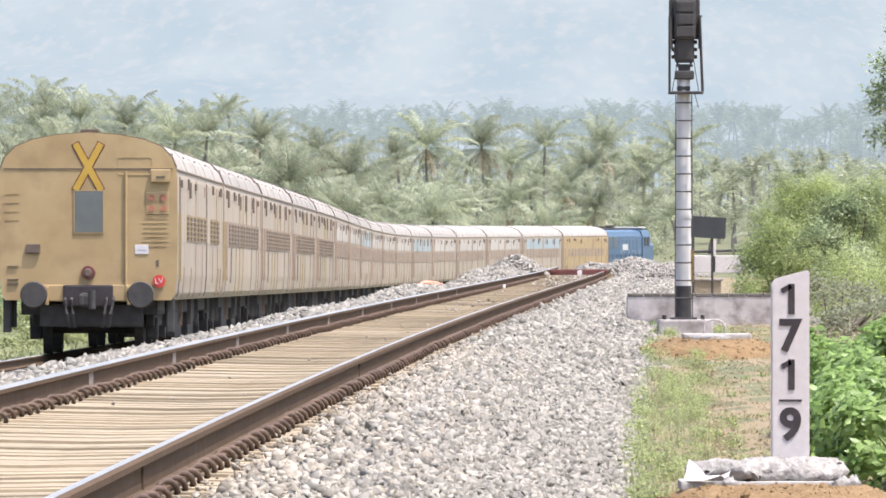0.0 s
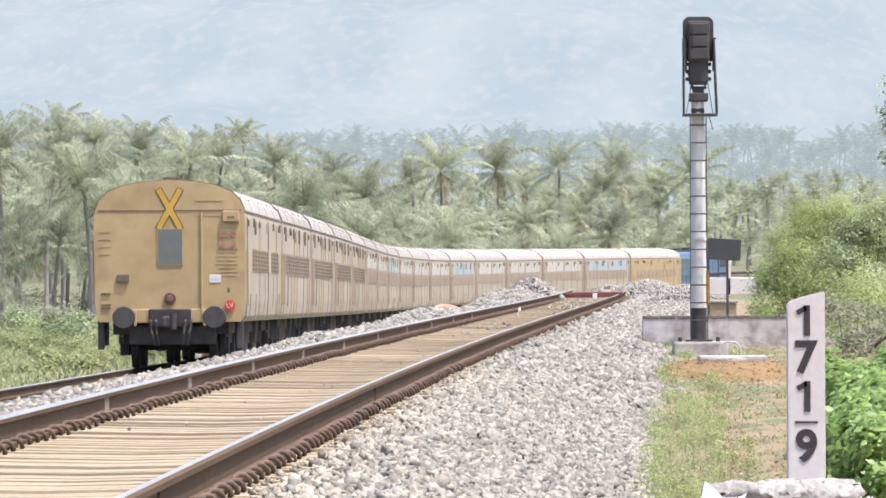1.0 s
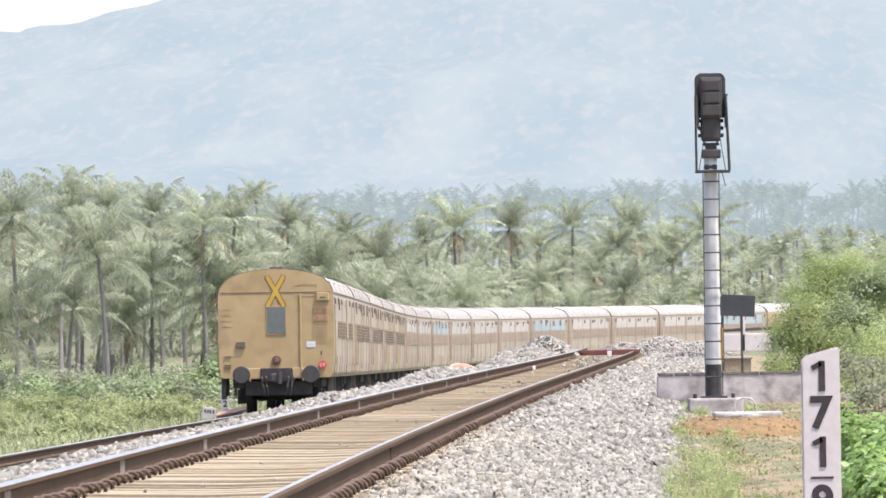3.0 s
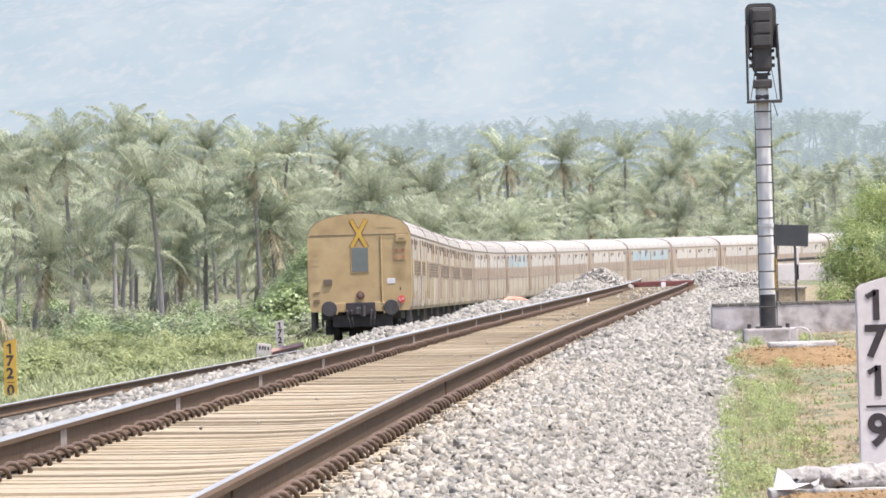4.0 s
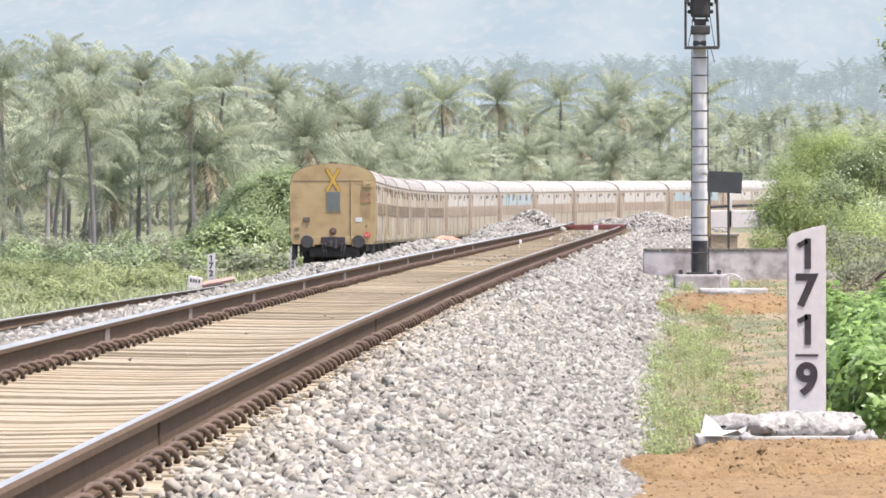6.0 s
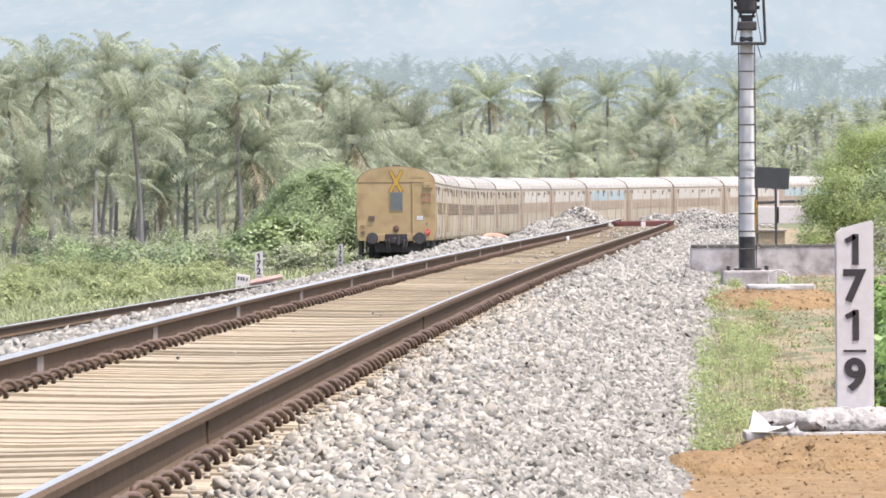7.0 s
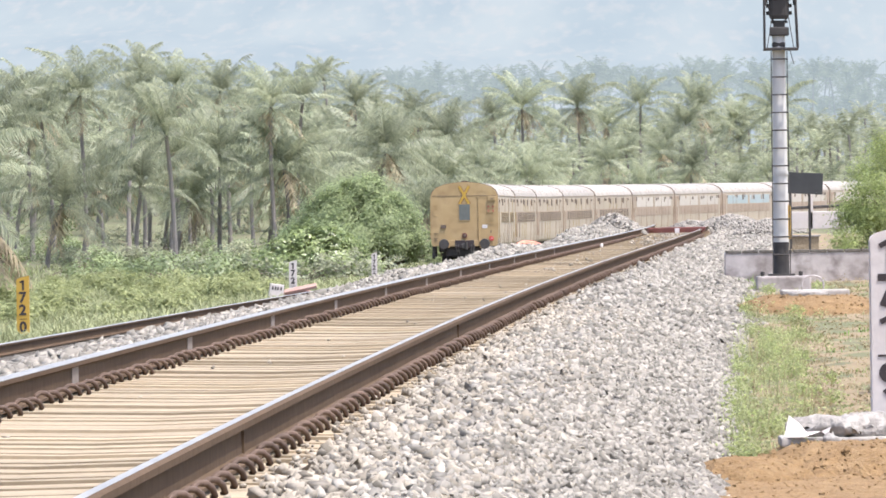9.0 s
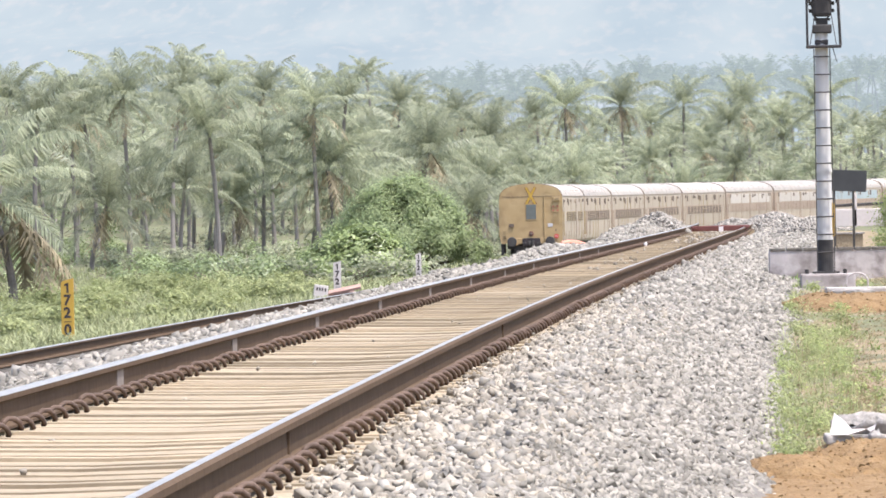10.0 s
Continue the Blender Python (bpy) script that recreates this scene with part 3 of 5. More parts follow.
def rear_fittings(c):
    """What is bolted and painted on the outer end of the last coach."""
    e = 0.24 - 0.004
    def at(u, v):     # metres right of the centre and above the rail, facing the end
        return (u, e, v)
    bm = B()
    for d in (-1, 1):
        m = Matrix.Translation((0.0, e - 0.0075 - 0.0015 * d, 3.445)) @ Matrix.Rotation(d * radians(29), 4, "Y") @ Matrix.Diagonal((0.118, 0.014, 0.98, 1))
        bmesh.ops.create_cube(bm, size=1, matrix=m)
    part("cross_mark", bm, YELLOW, c, "yellow painted cross mark")
    bm = B()
    for d in (-1, 1):
        m = Matrix.Translation((0.0, e + 0.0015 * d, 3.445)) @ Matrix.Rotation(d * radians(29), 4, "Y") @ Matrix.Diagonal((0.155, 0.01, 1.01, 1))
        bmesh.ops.create_cube(bm, size=1, matrix=m)
    part("cross_outline", bm, DULL_RED, c)
    w = part("end_window", box(B(), (0.01, e, 2.62), (0.52, 0.03, 0.76), 0.012), GREY_GLASS, c, "grey shuttered end window")
    bm = B()
    for u, v, a, b in ((0.01, 3.01, 0.55, 0.02), (0.01, 2.23, 0.55, 0.02), (-0.26, 2.62, 0.02, 0.80), (0.28, 2.62, 0.02, 0.80)):
        box(bm, (u, e - 0.005, v), (a, 0.025, b), 0.004)
    part("window_frame", bm, TAN, w)
    part("end_seam", box(B(), (0, e, 3.41), (3.1, 0.016, 0.02)), DARK_VENT, c)
    part("end_seam", box(B(), (0.69, e, 2.2), (0.035, 0.03, 2.35)), STRIPE, c)
    part("end_pipe", rod(B(), (0.69, e - 0.02, 1.1), (0.69, e - 0.02, 3.35), 0.025, n=8), TAN, c)
    tl = part("lamp_board", box(B(), (1.27, e, 2.78), (0.42, 0.02, 0.42), 0.01), TAN, c)
    for du in (-0.11, 0.11):
        for dv in (-0.1, 0.1):
            part("reflector", rod(B(), (1.27 + du, e, 2.78 + dv), (1.27 + du, e - 0.03, 2.78 + dv), 0.055, n=14), BRICK_RED, tl, "faded red reflector")
    part("vent_box", box(B(), (1.33, e - 0.04, 3.28), (0.36, 0.1, 0.24), 0.02), TAN, c)
    part("vent_slot", box(B(), (1.33, e - 0.095, 3.26), (0.16, 0.012, 0.03)), DARK_VENT, c)
    part("number_plate", box(B(), (0.98, e, 1.93), (0.25, 0.02, 0.17), 0.006), WHITE, c, "small white plate with unreadable writing")
    part("plate_writing", box(B(), (0.98, e - 0.012, 1.93), (0.15, 0.006, 0.03)), SILVER, c)
    part("socket_box", box(B(), (-1.01, e - 0.02, 1.945), (0.26, 0.07, 0.17), 0.015), DARK_VENT, c)
    lamp = part("tail_lamp", rod(B(), (0, e, 1.505), (0, e - 0.09, 1.505), 0.13, 0.12, 24), DULL_RED, c, "round dull red tail lamp")
    part("lens", rod(B(), (0, e - 0.09, 1.505), (0, e - 0.11, 1.505), 0.075, 0.06, 16), DARK_VENT, lamp)
    for k in range(7):
        part("louvre", box(B(), (1.23, e, 2.5 - k * 0.085), (0.5 if k % 2 else 0.42, 0.01, 0.014)), TAN, c)
    for k in range(4):
        part("louvre", box(B(), (-1.4, e, 2.95 - k * 0.16), (0.26, 0.01, 0.014)), TAN, c)
    for u, v, a, b in ((0.86, 3.62, 0.62, 0.02), (0.86, 3.30, 0.62, 0.02), (0.55, 3.46, 0.02, 0.34), (1.17, 3.46, 0.02, 0.34)):
        part("patch_seam", box(B(), (u, e, v), (a, 0.01, b)), TAN, c)
    part("chalk_mark", box(B(), (1.27, e, 1.68), (0.05, 0.01, 0.11)), DARK_VENT, c)
    disc = part("last_vehicle_disc", rod(B(), (1.30, e - 0.02, 1.35), (1.30, e - 0.04, 1.35), 0.115, n=28), RED, c, "round red last vehicle board")
    t = bpy.data.curves.new("lv", "FONT")
    t.body, t.size, t.align_x, t.align_y, t.extrude = "LV", 0.15, "CENTER", "CENTER", 0.004
    tx = new("letters", t)
    tx.data.materials.append(WHITE)
    tx.parent = disc
    tx.matrix_basis = Matrix.Translation((1.30, e - 0.046, 1.35)) @ Matrix.Rotation(radians(-8), 4, "Y") @ Matrix.Rotation(radians(90), 4, "X")
    part("headstock", box(B(), (0, e + 0.02, 1.13), (2.3, 0.1, 0.3), 0.02), TAN, c)
    # projecting black box painted as the shade of the hollow round the coupler
    part("coupler_recess", box(B(), (0, e - 0.04, 1.08), (0.92, 0.08, 0.40), 0.03), INK, c)
    for u in (-0.75, 0.75):
        part("headstock_bracket", box(B(), (u, e - 0.06, 1.08), (0.06, 0.1, 0.34), 0.015), TAN, c)
    for u in (-0.42, -0.3, 0.34, 0.47):
        part("brake_hose", tube(B(), [(u, e, 1.05), (u, e - 0.16, 1.0), (u * 0.9, e - 0.2, 0.75), (u * 0.8, e - 0.12, 0.5)], 0.03, 8), BLACK, c)
    part("chain_panel", box(B(), (0.05, e + 0.3, 0.72), (1.9, 0.3, 0.42), 0.05), BLACK, c)
    for u in (-1.5, 1.5):
        part("corner_step", box(B(), (u, 0.5, 0.72), (0.14, 0.3, 0.62), 0.02), BLACK, c)
    for v in (1.62, 1.38, 1.30):
        part("side_handle", box(B(), (-1.38, e - 0.01, v), (0.2, 0.03, 0.02)), DARK_VENT, c)
    part("roof_ventilator", box(B(), (0.02, 0.5, 4.11), (0.34, 0.3, 0.06), 0.02), DARK_VENT, c)


def engine():
    c = thing("diesel_engine", pose(0, 0, 0), "blue diesel locomotive with a long hood and front cab", "locomotive")
    hood = [(1.42, 1.2), (1.45, 1.35), (1.45, 3.35), (1.30, 3.68), (0.9, 3.80)]
    part("long_hood", sweep(B(), hood + [(-x, z) for x, z in reversed(hood)], 0.5, 15.2), BLUE, c)
    cab = [(1.52, 1.2), (1.55, 1.4), (1.55, 3.3), (1.40, 3.72), (0.9, 3.92)]
    part("cab", sweep(B(), cab + [(-x, z) for x, z in reversed(cab)], 15.2, 18.4), BLUE, c)
    nose = [(1.38, 1.2), (1.40, 1.4), (1.40, 2.7), (1.15, 3.0)]
    part("short_hood", sweep(B(), nose + [(-x, z) for x, z in reversed(nose)], 18.4, 20.8), BLUE, c)
    part("frame", box(B(), (0, 10.7, 1.05), (3.0, 20.6, 0.3), 0.03), BLACK, c)
    for y in (1.6, 4.0):
        g = part("radiator_grille", box(B(), (0, y, 2.95), (2.93, 1.9, 0.8), 0.03), GREY_GLASS, c)
        for k in range(5):
            part("slat", box(B(), (0, y, 2.65 + k * 0.15), (2.96, 1.86, 0.05)), BLUE, g)
    for k in range(6):
        y = 6.2 + k * 1.5
        d = part("hood_door", box(B(), (0, y, 2.3), (2.93, 1.36, 1.7), 0.02), BLUE, c)
        part("handle", box(B(), (1.47, y + 0.5, 2.3), (0.03, 0.05, 0.22)), SILVER, d)
    part("number_panel", box(B(), (0, 8.0, 2.62), (2.96, 2.2, 0.4), 0.01), SILVER, c, "pale panel with unreadable writing")
    part("roof_walk", box(B(), (0, 7.8, 3.86), (1.7, 13.8, 0.14), 0.03), BLACK, c)
    for y in (2.2, 5.0):
        part("roof_fan", rod(B(), (0, y, 3.9), (0, y, 4.05), 0.62, n=20), BLACK, c)
    part("exhaust", box(B(), (0, 10.4, 4.0), (0.5, 0.9, 0.22), 0.04), BLACK, c)
    part("cab_roof", box(B(), (0, 16.8, 3.95), (2.5, 3.3, 0.1), 0.04), SILVER, c)
    for y in (16.1, 17.4):
        part("cab_window", box(B(), (0, y, 3.0), (3.14, 0.9, 0.62), 0.03), INK, c)
    part("windscreen", box(B(), (0, 18.41, 3.3), (2.3, 0.04, 0.5), 0.02), INK, c)
    for sx in (-1, 1):
        for k in range(9):
            part("handrail_post", rod(B(), (sx * 1.5, 0.8 + k * 1.75, 1.2), (sx * 1.5, 0.8 + k * 1.75, 2.15), 0.018, n=6), BLUE, c)
        part("handrail", rod(B(), (sx * 1.5, 0.8, 2.15), (sx * 1.5, 14.8, 2.15), 0.018, n=6), BLUE, c)
    for y in (4.0, 17.0):
        bg = part("bogie", box(B(), (0, y, 0.6), (2.4, 4.4, 0.4), 0.05), BLACK, c)
        for yy in (-1.8, 0, 1.8):
            bm = B()
            for sx in (-1, 1):
                rod(bm, (sx * 0.78, y + yy, 0.5), (sx * 0.93, y + yy, 0.5), 0.5, n=20)
            part("wheelset", bm, BLACK, bg)
    part("fuel_tank", box(B(), (0, 10.5, 0.55), (2.4, 4.6, 0.7), 0.1), BLACK, c)
    return c


last = coach("brake_coach", "tan-ended pale luggage and brake coach, last of the train", PALE_PANEL, rear=True)
rear_fittings(last)
bare = coach("coach", "faded cream coach streaked with rust below its window band", PALE_PANEL, panels=False)
plain = coach("coach", "faded cream coach with a brown window band and pale roof", PALE_PANEL)
blue_one = coach("coach", "faded cream coach with light blue window panels and brown band", BLUE_PANEL)
ochre = coach("coach", "ochre yellow coach with brown doors behind the engine", PALE_PANEL, yellow=True)
def more(c, n):
    return [copy_thing(c, pose(0, 0, 0)) for _ in range(n)]


TRAIN = [last, bare, *more(bare, 3), plain, *more(plain, 1), blue_one, *more(plain, 3), *more(blue_one, 1), *more(plain, 3), *more(blue_one, 1), ochre, engine()]


def motions():
    """The train draws away along its line at about 25 m/s."""
    for k, c in enumerate(TRAIN):
        rows = []
        for i in range(21):
            t = i * 0.5
            s = 79.64 + 25.05 * t + 0.016 * t * t + k * PITCH
            a, b = main_at(s + 3.7), main_at(s + 18.3)
            za, zb = float(main_z(a[1])), float(main_z(b[1]))
            d = (b - a) / np.hypot(*(b - a))
            o, rise = a - d * 3.7, (zb - za) / 14.6
            rows.append((t, pose(o[0], o[1], za - rise * 3.7, math.degrees(math.atan(rise)), 0, math.degrees(math.atan2(-d[0], d[1])))))
        walk(c, rows)

# ---- palms and other plants ----
def frond(rs, length, lift, droop, az, leaflets, dry=False):
    """One feather leaf from the origin: an arching rib, its leaflets combed forward and hanging to both sides. Returns verts and quads."""
    n = 12 if leaflets >= 20 or dry else 6
    ang, p = lift, np.zeros(3)
    out = np.array([math.cos(az), math.sin(az), 0.0])
    side = np.array([-math.sin(az), math.cos(az), 0.0])
    rib, dirs = [p.copy()], []
    for i in range(n):
        d = out * math.cos(ang) + np.array([0, 0, math.sin(ang)])
        dirs.append(d)
        p = p + d * length / n
        rib.append(p.copy())
        ang -= droop / n * (0.25 + 1.9 * i / n)
    dirs.append(dirs[-1])
    rib, dirs = np.array(rib), np.array(dirs)
    V, Q = [], []
    def quad(a, b, c, d):
        k = len(V)
        V.extend((a, b, c, d)); Q.append((k, k + 1, k + 2, k + 3))
    for i in range(n):
        w0, w1 = 0.055 * (1 - i / n) + 0.012, 0.055 * (1 - (i + 1) / n) + 0.012
        quad(rib[i] - side * w0, rib[i] + side * w0, rib[i + 1] + side * w1, rib[i + 1] - side * w1)
    hang = rs.uniform(0.7, 1.9)
    wide = 0.29 * length / leaflets
    for j in range(leaflets):
        u = 0.13 + 0.87 * (j + rs.uniform(-0.3, 0.3)) / leaflets
        f = min(max(u, 0), 0.999) * n
        i = int(f)
        base = rib[i] + (rib[i + 1] - rib[i]) * (f - i)
        d = dirs[i]
        up = np.cross(d, side)
        ll = (0.98 if not dry else 0.75) * math.sin(math.pi * (0.16 + 0.78 * u)) ** 0.6 * rs.uniform(0.88, 1.1)
        for sg in (-1, 1):
            if rs.uniform() < (0.05 if not dry else 0.3):
                continue
            dr = side * sg * 0.85 + d * (0.45 + 0.5 * u) + up * rs.uniform(0.0, 0.15)
            dr /= np.linalg.norm(dr)
            w = d * wide
            mid = base + dr * ll * 0.5
            fall = dr - np.array([0, 0, 1]) * hang * rs.uniform(0.8, 1.2)
            tip = mid + fall / np.linalg.norm(fall) * ll * 0.55
            if leaflets < 20:
                quad(base - w, base + w, tip + w * 0.3, tip - w * 0.3)
                continue
            quad(base - w * 0.6, base + w * 0.6, mid + w, mid - w)
            quad(mid - w, mid + w, tip + w * 0.2, tip - w * 0.2)
    return V, Q


def crown_mesh(seed, count, size, leaflets):
    """Young leaves stand nearly upright, the older ones arch out and down."""
    rs = np.random.RandomState(seed)
    V, Q = [], []
    for i in range(count):
        age = i / (count - 1)
        lift = radians(84 - 105 * age ** 1.15 + rs.uniform(-9, 9))
        v, q = frond(rs, size * rs.uniform(0.85, 1.08) * (0.78 + 0.22 * min(1, age * 4)), lift, radians(rs.uniform(45, 80) - 15 * age), i * 2.4 + rs.uniform(-0.35, 0.35), leaflets)
        k = len(V)
        V += v; Q += [tuple(a + k for a in f) for f in q]
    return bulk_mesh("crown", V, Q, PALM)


def skirt_mesh(seed, count, size):
    rs = np.random.RandomState(seed)
    V, Q = [], []
    for i in range(count):
        v, q = frond(rs, size * rs.uniform(0.6, 0.9), radians(rs.uniform(-70, -25)), radians(rs.uniform(25, 50)), i * 2.1 + rs.uniform(0, 1), 16, True)
        k = len(V)
        V += v; Q += [tuple(a + k for a in f) for f in q]
    return bulk_mesh("dry_fronds", V, Q, DRY_PALM)


def trunk_mesh(h, lean, seed):
    rs = random.Random(seed)
    bm = B()
    pts, rad = [], []
    for i in range(9):
        u = i / 8
        pts.append((lean * u * u, 0.3 * math.sin(u * 3 + seed) * u, -0.3 + (h + 0.3) * u))
        rad.append(0.17 - 0.06 * u + (0.1 if i == 0 else 0) + rs.uniform(-0.008, 0.008))
    tube(bm, pts, rad, 8)
    me = bpy.data.meshes.new("trunk")
    bm.to_mesh(me); bm.free()
    me.materials.append(BARK)
    return me, pts[-1]


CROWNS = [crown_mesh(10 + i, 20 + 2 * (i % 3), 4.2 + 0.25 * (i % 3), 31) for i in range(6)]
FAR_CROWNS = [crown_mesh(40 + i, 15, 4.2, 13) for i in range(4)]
SKIRTS = [skirt_mesh(70 + i, 7, 3.8) for i in range(3)]
TRUNKS = {}


def small(x, y):
    """Palms grow smaller away from the near end of the grove."""
    return 0.9 - (0.2 if y < 1050 else 0.0) * float(ease(-0.035, 0.0, x / y))


def palm(x, y, h, i, far=False, lean=0.0, dry=True, size=1.0):
    key = (round(h), round(lean * 2))
    if key not in TRUNKS:
        TRUNKS[key] = trunk_mesh(round(h), round(lean * 2) / 2, len(TRUNKS))
    tm, top = TRUNKS[key]
    z = float(ground_z(x, y))
    p = thing("coconut_palm", pose(x, y, z, 0, 0, (i * 137) % 360), "tall coconut palm with drooping feathery fronds" if not far else "distant coconut palm in the hazy grove", "palm tree", "palms of the grove")
    part_mesh("trunk", tm, p)
    m = Matrix.Translation(top) @ Matrix.Rotation(i * 1.7, 4, "Z") @ Matrix.Scale(size, 4)
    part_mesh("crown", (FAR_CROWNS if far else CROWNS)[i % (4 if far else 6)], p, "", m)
    if dry and not far and i % 3 != 1:
        part_mesh("dry_fronds", SKIRTS[i % 3], p, "dry brown hanging fronds", m)
    return p


NAMED = [(-20.25, 270, 4.0, -0.8, 1.25), (-32.34, 450, 9.0, 0.0, 1.1), (-29.8, 500, 11.2, 0.8, 1.1), (-27.99, 540, 11.4, -0.4, 1.1), (-22.02, 460, 7.6, 0.4, 1.25), (-23.56, 580, 12.6, -0.8, 0.95), (-17.06, 490, 9.8, 0.0, 1.1), (-20.49, 750, 13.4, 0.8, 0.75), (-11.04, 540, 9.1, -0.4, 1.25), (-9.9, 640, 12.0, 0.4, 0.95), (-7.14, 600, 10.2, -0.8, 1.25), (-35.31, 530, 10.2, 0.0, 1.25), (-34.74, 430, 8.2, 0.8, 1.25), (-41.43, 470, 9.8, -0.4, 1.25), (-47.77, 500, 11.1, 0.4, 1.25), (-1.51, 690, 12.5, -0.8, 1.25), (9.27, 690, 12.0, 0.0, 0.95), (16.68, 750, 11.5, 0.8, 1.25), (3.65, 700, 12.4, -0.4, 1.25), (23.34, 750, 11.3, 0.4, 1.25), (-30.23, 560, 12.7, -0.8, 0.95), (-24.76, 540, 11.7, -0.8, 1.0), (-17.81, 560, 11.2, -0.8, 1.0), (-15.61, 640, 11.5, -0.8, 0.9), (-3.69, 720, 11.5, -0.8, 0.9), (12.83, 720, 10.6, -0.8, 0.9), (20.31, 760, 10.8, -0.8, 0.9), (6.42, 720, 10.2, -0.8, 0.9), (-40.04, 520, 10.8, -0.8, 1.0), (-33.12, 520, 10.3, -0.8, 1.0)]
for i, (x, y, h, lean, size) in enumerate(NAMED):
    p = palm(x, y, h - (0.1 if x < -12 else 2.4), i, False, lean, True, size * 0.9)
    if i == 0:      # the nearest palm is hung with dead leaves
        for k in (1, 2):
            part_mesh("dry_fronds", SKIRTS[k], p, "dry brown hanging fronds", Matrix.Translation((0.3, 0, h - 1.0)) @ Matrix.Rotation(1.3 * k, 4, "Z") @ Matrix.Scale(1.2, 4))
rs = np.random.RandomState(5)
n, belt = 0, ([], [])
for row, (ya, yb, count, h0, h1, far) in enumerate(((460, 550, 40, 7, 10, False), (550, 680, 84, 7, 11, False), (680, 830, 150, 8, 12, True), (830, 1040, 200, 9, 13, True), (1080, 1480, 400, 11, 15, True))):
    for k in range(count):
        y = rs.uniform(ya, yb)
        u = (k + rs.uniform(0, 1)) / count
        x = (-0.105 + 0.19 * u) * y
        h, lean, size = rs.uniform(h0, h1) * (1 if k % 2 else rs.uniform(0.4, 0.75)), rs.uniform(-1, 1.2), rs.uniform(1.05, 1.35)
        if y < 740 and x > float(main_x(y)) - 12:
            continue
        if row < 4:      # the grove is younger and lower away from the old line's inside
            h *= 0.76 - 0.2 * float(ease(-0.035, 0.0, x / y))
        if row < 3:
            palm(x, y, h, n + row, far, lean, True, size * (1.0, 0.92, 0.88)[row] * small(x, y))
        else:
            belt[row - 3].append((x, y, h, lean, size * 0.9, n))
        n += 1


def merged(name, pieces, mat, parent):
    """Copies of meshes of quads, joined: (mesh, pose)."""
    V, Q, k = [], [], 0
    for me, m in pieces:
        v = np.empty(len(me.vertices) * 3, np.float32)
        me.vertices.foreach_get("co", v)
        q = np.array([tuple(p.vertices) for p in me.polygons if len(p.vertices) == 4], np.int32)
        V.append(v.reshape(-1, 3) @ np.array(m.to_3x3()).T + np.array(m.translation))
        Q.append(q + k)
        k += len(v) // 3
    ob = new(name, bulk_mesh(name, np.concatenate(V), np.concatenate(Q), mat))
    ob.parent = parent
    return tagged(ob, kind="stuff")


for trees, bark, leaf, label in ((belt[0], BARK, PALM, "belt of small distant coconut palms"), (belt[1], HAZE_GLOW_BARK, HAZE_GLOW_PALM, "far palm woods below the hill, pale blue haze painted in")):
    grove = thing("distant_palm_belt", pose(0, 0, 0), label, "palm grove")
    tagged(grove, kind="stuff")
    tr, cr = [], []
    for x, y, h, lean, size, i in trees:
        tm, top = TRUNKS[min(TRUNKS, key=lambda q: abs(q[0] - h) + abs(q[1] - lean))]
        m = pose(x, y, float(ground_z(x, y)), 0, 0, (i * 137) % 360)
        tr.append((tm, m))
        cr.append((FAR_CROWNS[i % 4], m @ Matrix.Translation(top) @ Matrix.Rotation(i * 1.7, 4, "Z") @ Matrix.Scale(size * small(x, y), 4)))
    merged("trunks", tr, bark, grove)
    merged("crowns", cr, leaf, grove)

def leaf_cloud(name, seed, blobs, count, leaf, mat, flat=0.5, droop=0.0, turned=0.0):
    """Many small folded leaves gathered in uneven clumps round the given (x, y, z, r) centres."""
    rs = np.random.RandomState(seed)
    bl = np.array(blobs, float)
    w = bl[:, 3] ** 2
    pick = rs.choice(len(bl), count, p=w / w.sum())
    # sub-clumps make tufts and gaps
    sub = 14
    dirs = rs.normal(size=(len(bl), sub, 3))
    dirs /= np.linalg.norm(dirs, axis=2, keepdims=True)
    dirs[..., 2] = np.abs(dirs[..., 2]) * 0.9 - 0.25
    cen = bl[:, None, :3] + dirs * bl[:, None, 3:4] * rs.uniform(0.7 if turned else 0.35, 1.0, (len(bl), sub, 1))
    c = cen[pick, rs.randint(0, sub, count)]
    p = c + rs.normal(size=(count, 3)) * bl[pick, 3:4] * (0.25 if turned else 0.2)
    d = rs.normal(size=(count, 3)); d[:, 2] = d[:, 2] * flat - droop
    d /= np.linalg.norm(d, axis=1, keepdims=True)
    u = np.cross(d, rs.normal(size=(count, 3)) * [0.5, 0.5, 1] + [0, 0, 1.2])
    u /= np.linalg.norm(u, axis=1, keepdims=True)
    if turned:       # blades turned outwards and up, towards the open sky
        o = p - bl[pick, :3]
        o = o / (np.linalg.norm(o, axis=1, keepdims=True) + 1e-6) + (p - bl[:, :3].mean(0)) / np.abs(bl[:, :3] - bl[:, :3].mean(0)).max(0).clip(1) * 0.5
        face = o * turned + np.array([0, 0, 0.7]) + rs.normal(size=(count, 3)) * 0.4
        u = np.cross(face, d)
        u /= np.linalg.norm(u, axis=1, keepdims=True) + 1e-9
        d = np.cross(u, face)
        d /= np.linalg.norm(d, axis=1, keepdims=True) + 1e-9
    up = np.cross(u, d)
    L = leaf * rs.uniform(0.6, 1.3, (count, 1))
    a, m1, m2, b = p, p + d * L * 0.45 + u * L * 0.3 + up * L * 0.1, p + d * L * 0.45 - u * L * 0.3 + up * L * 0.1, p + d * L
    V = np.stack([a, m1, b, m2], 1).reshape(-1, 3)
    k = np.arange(count)[:, None] * 4
    Q = np.concatenate([k + [0, 1, 2], k + [0, 2, 3]], 1).reshape(-1, 3)
    return bulk_mesh(name, V, Q, mat)


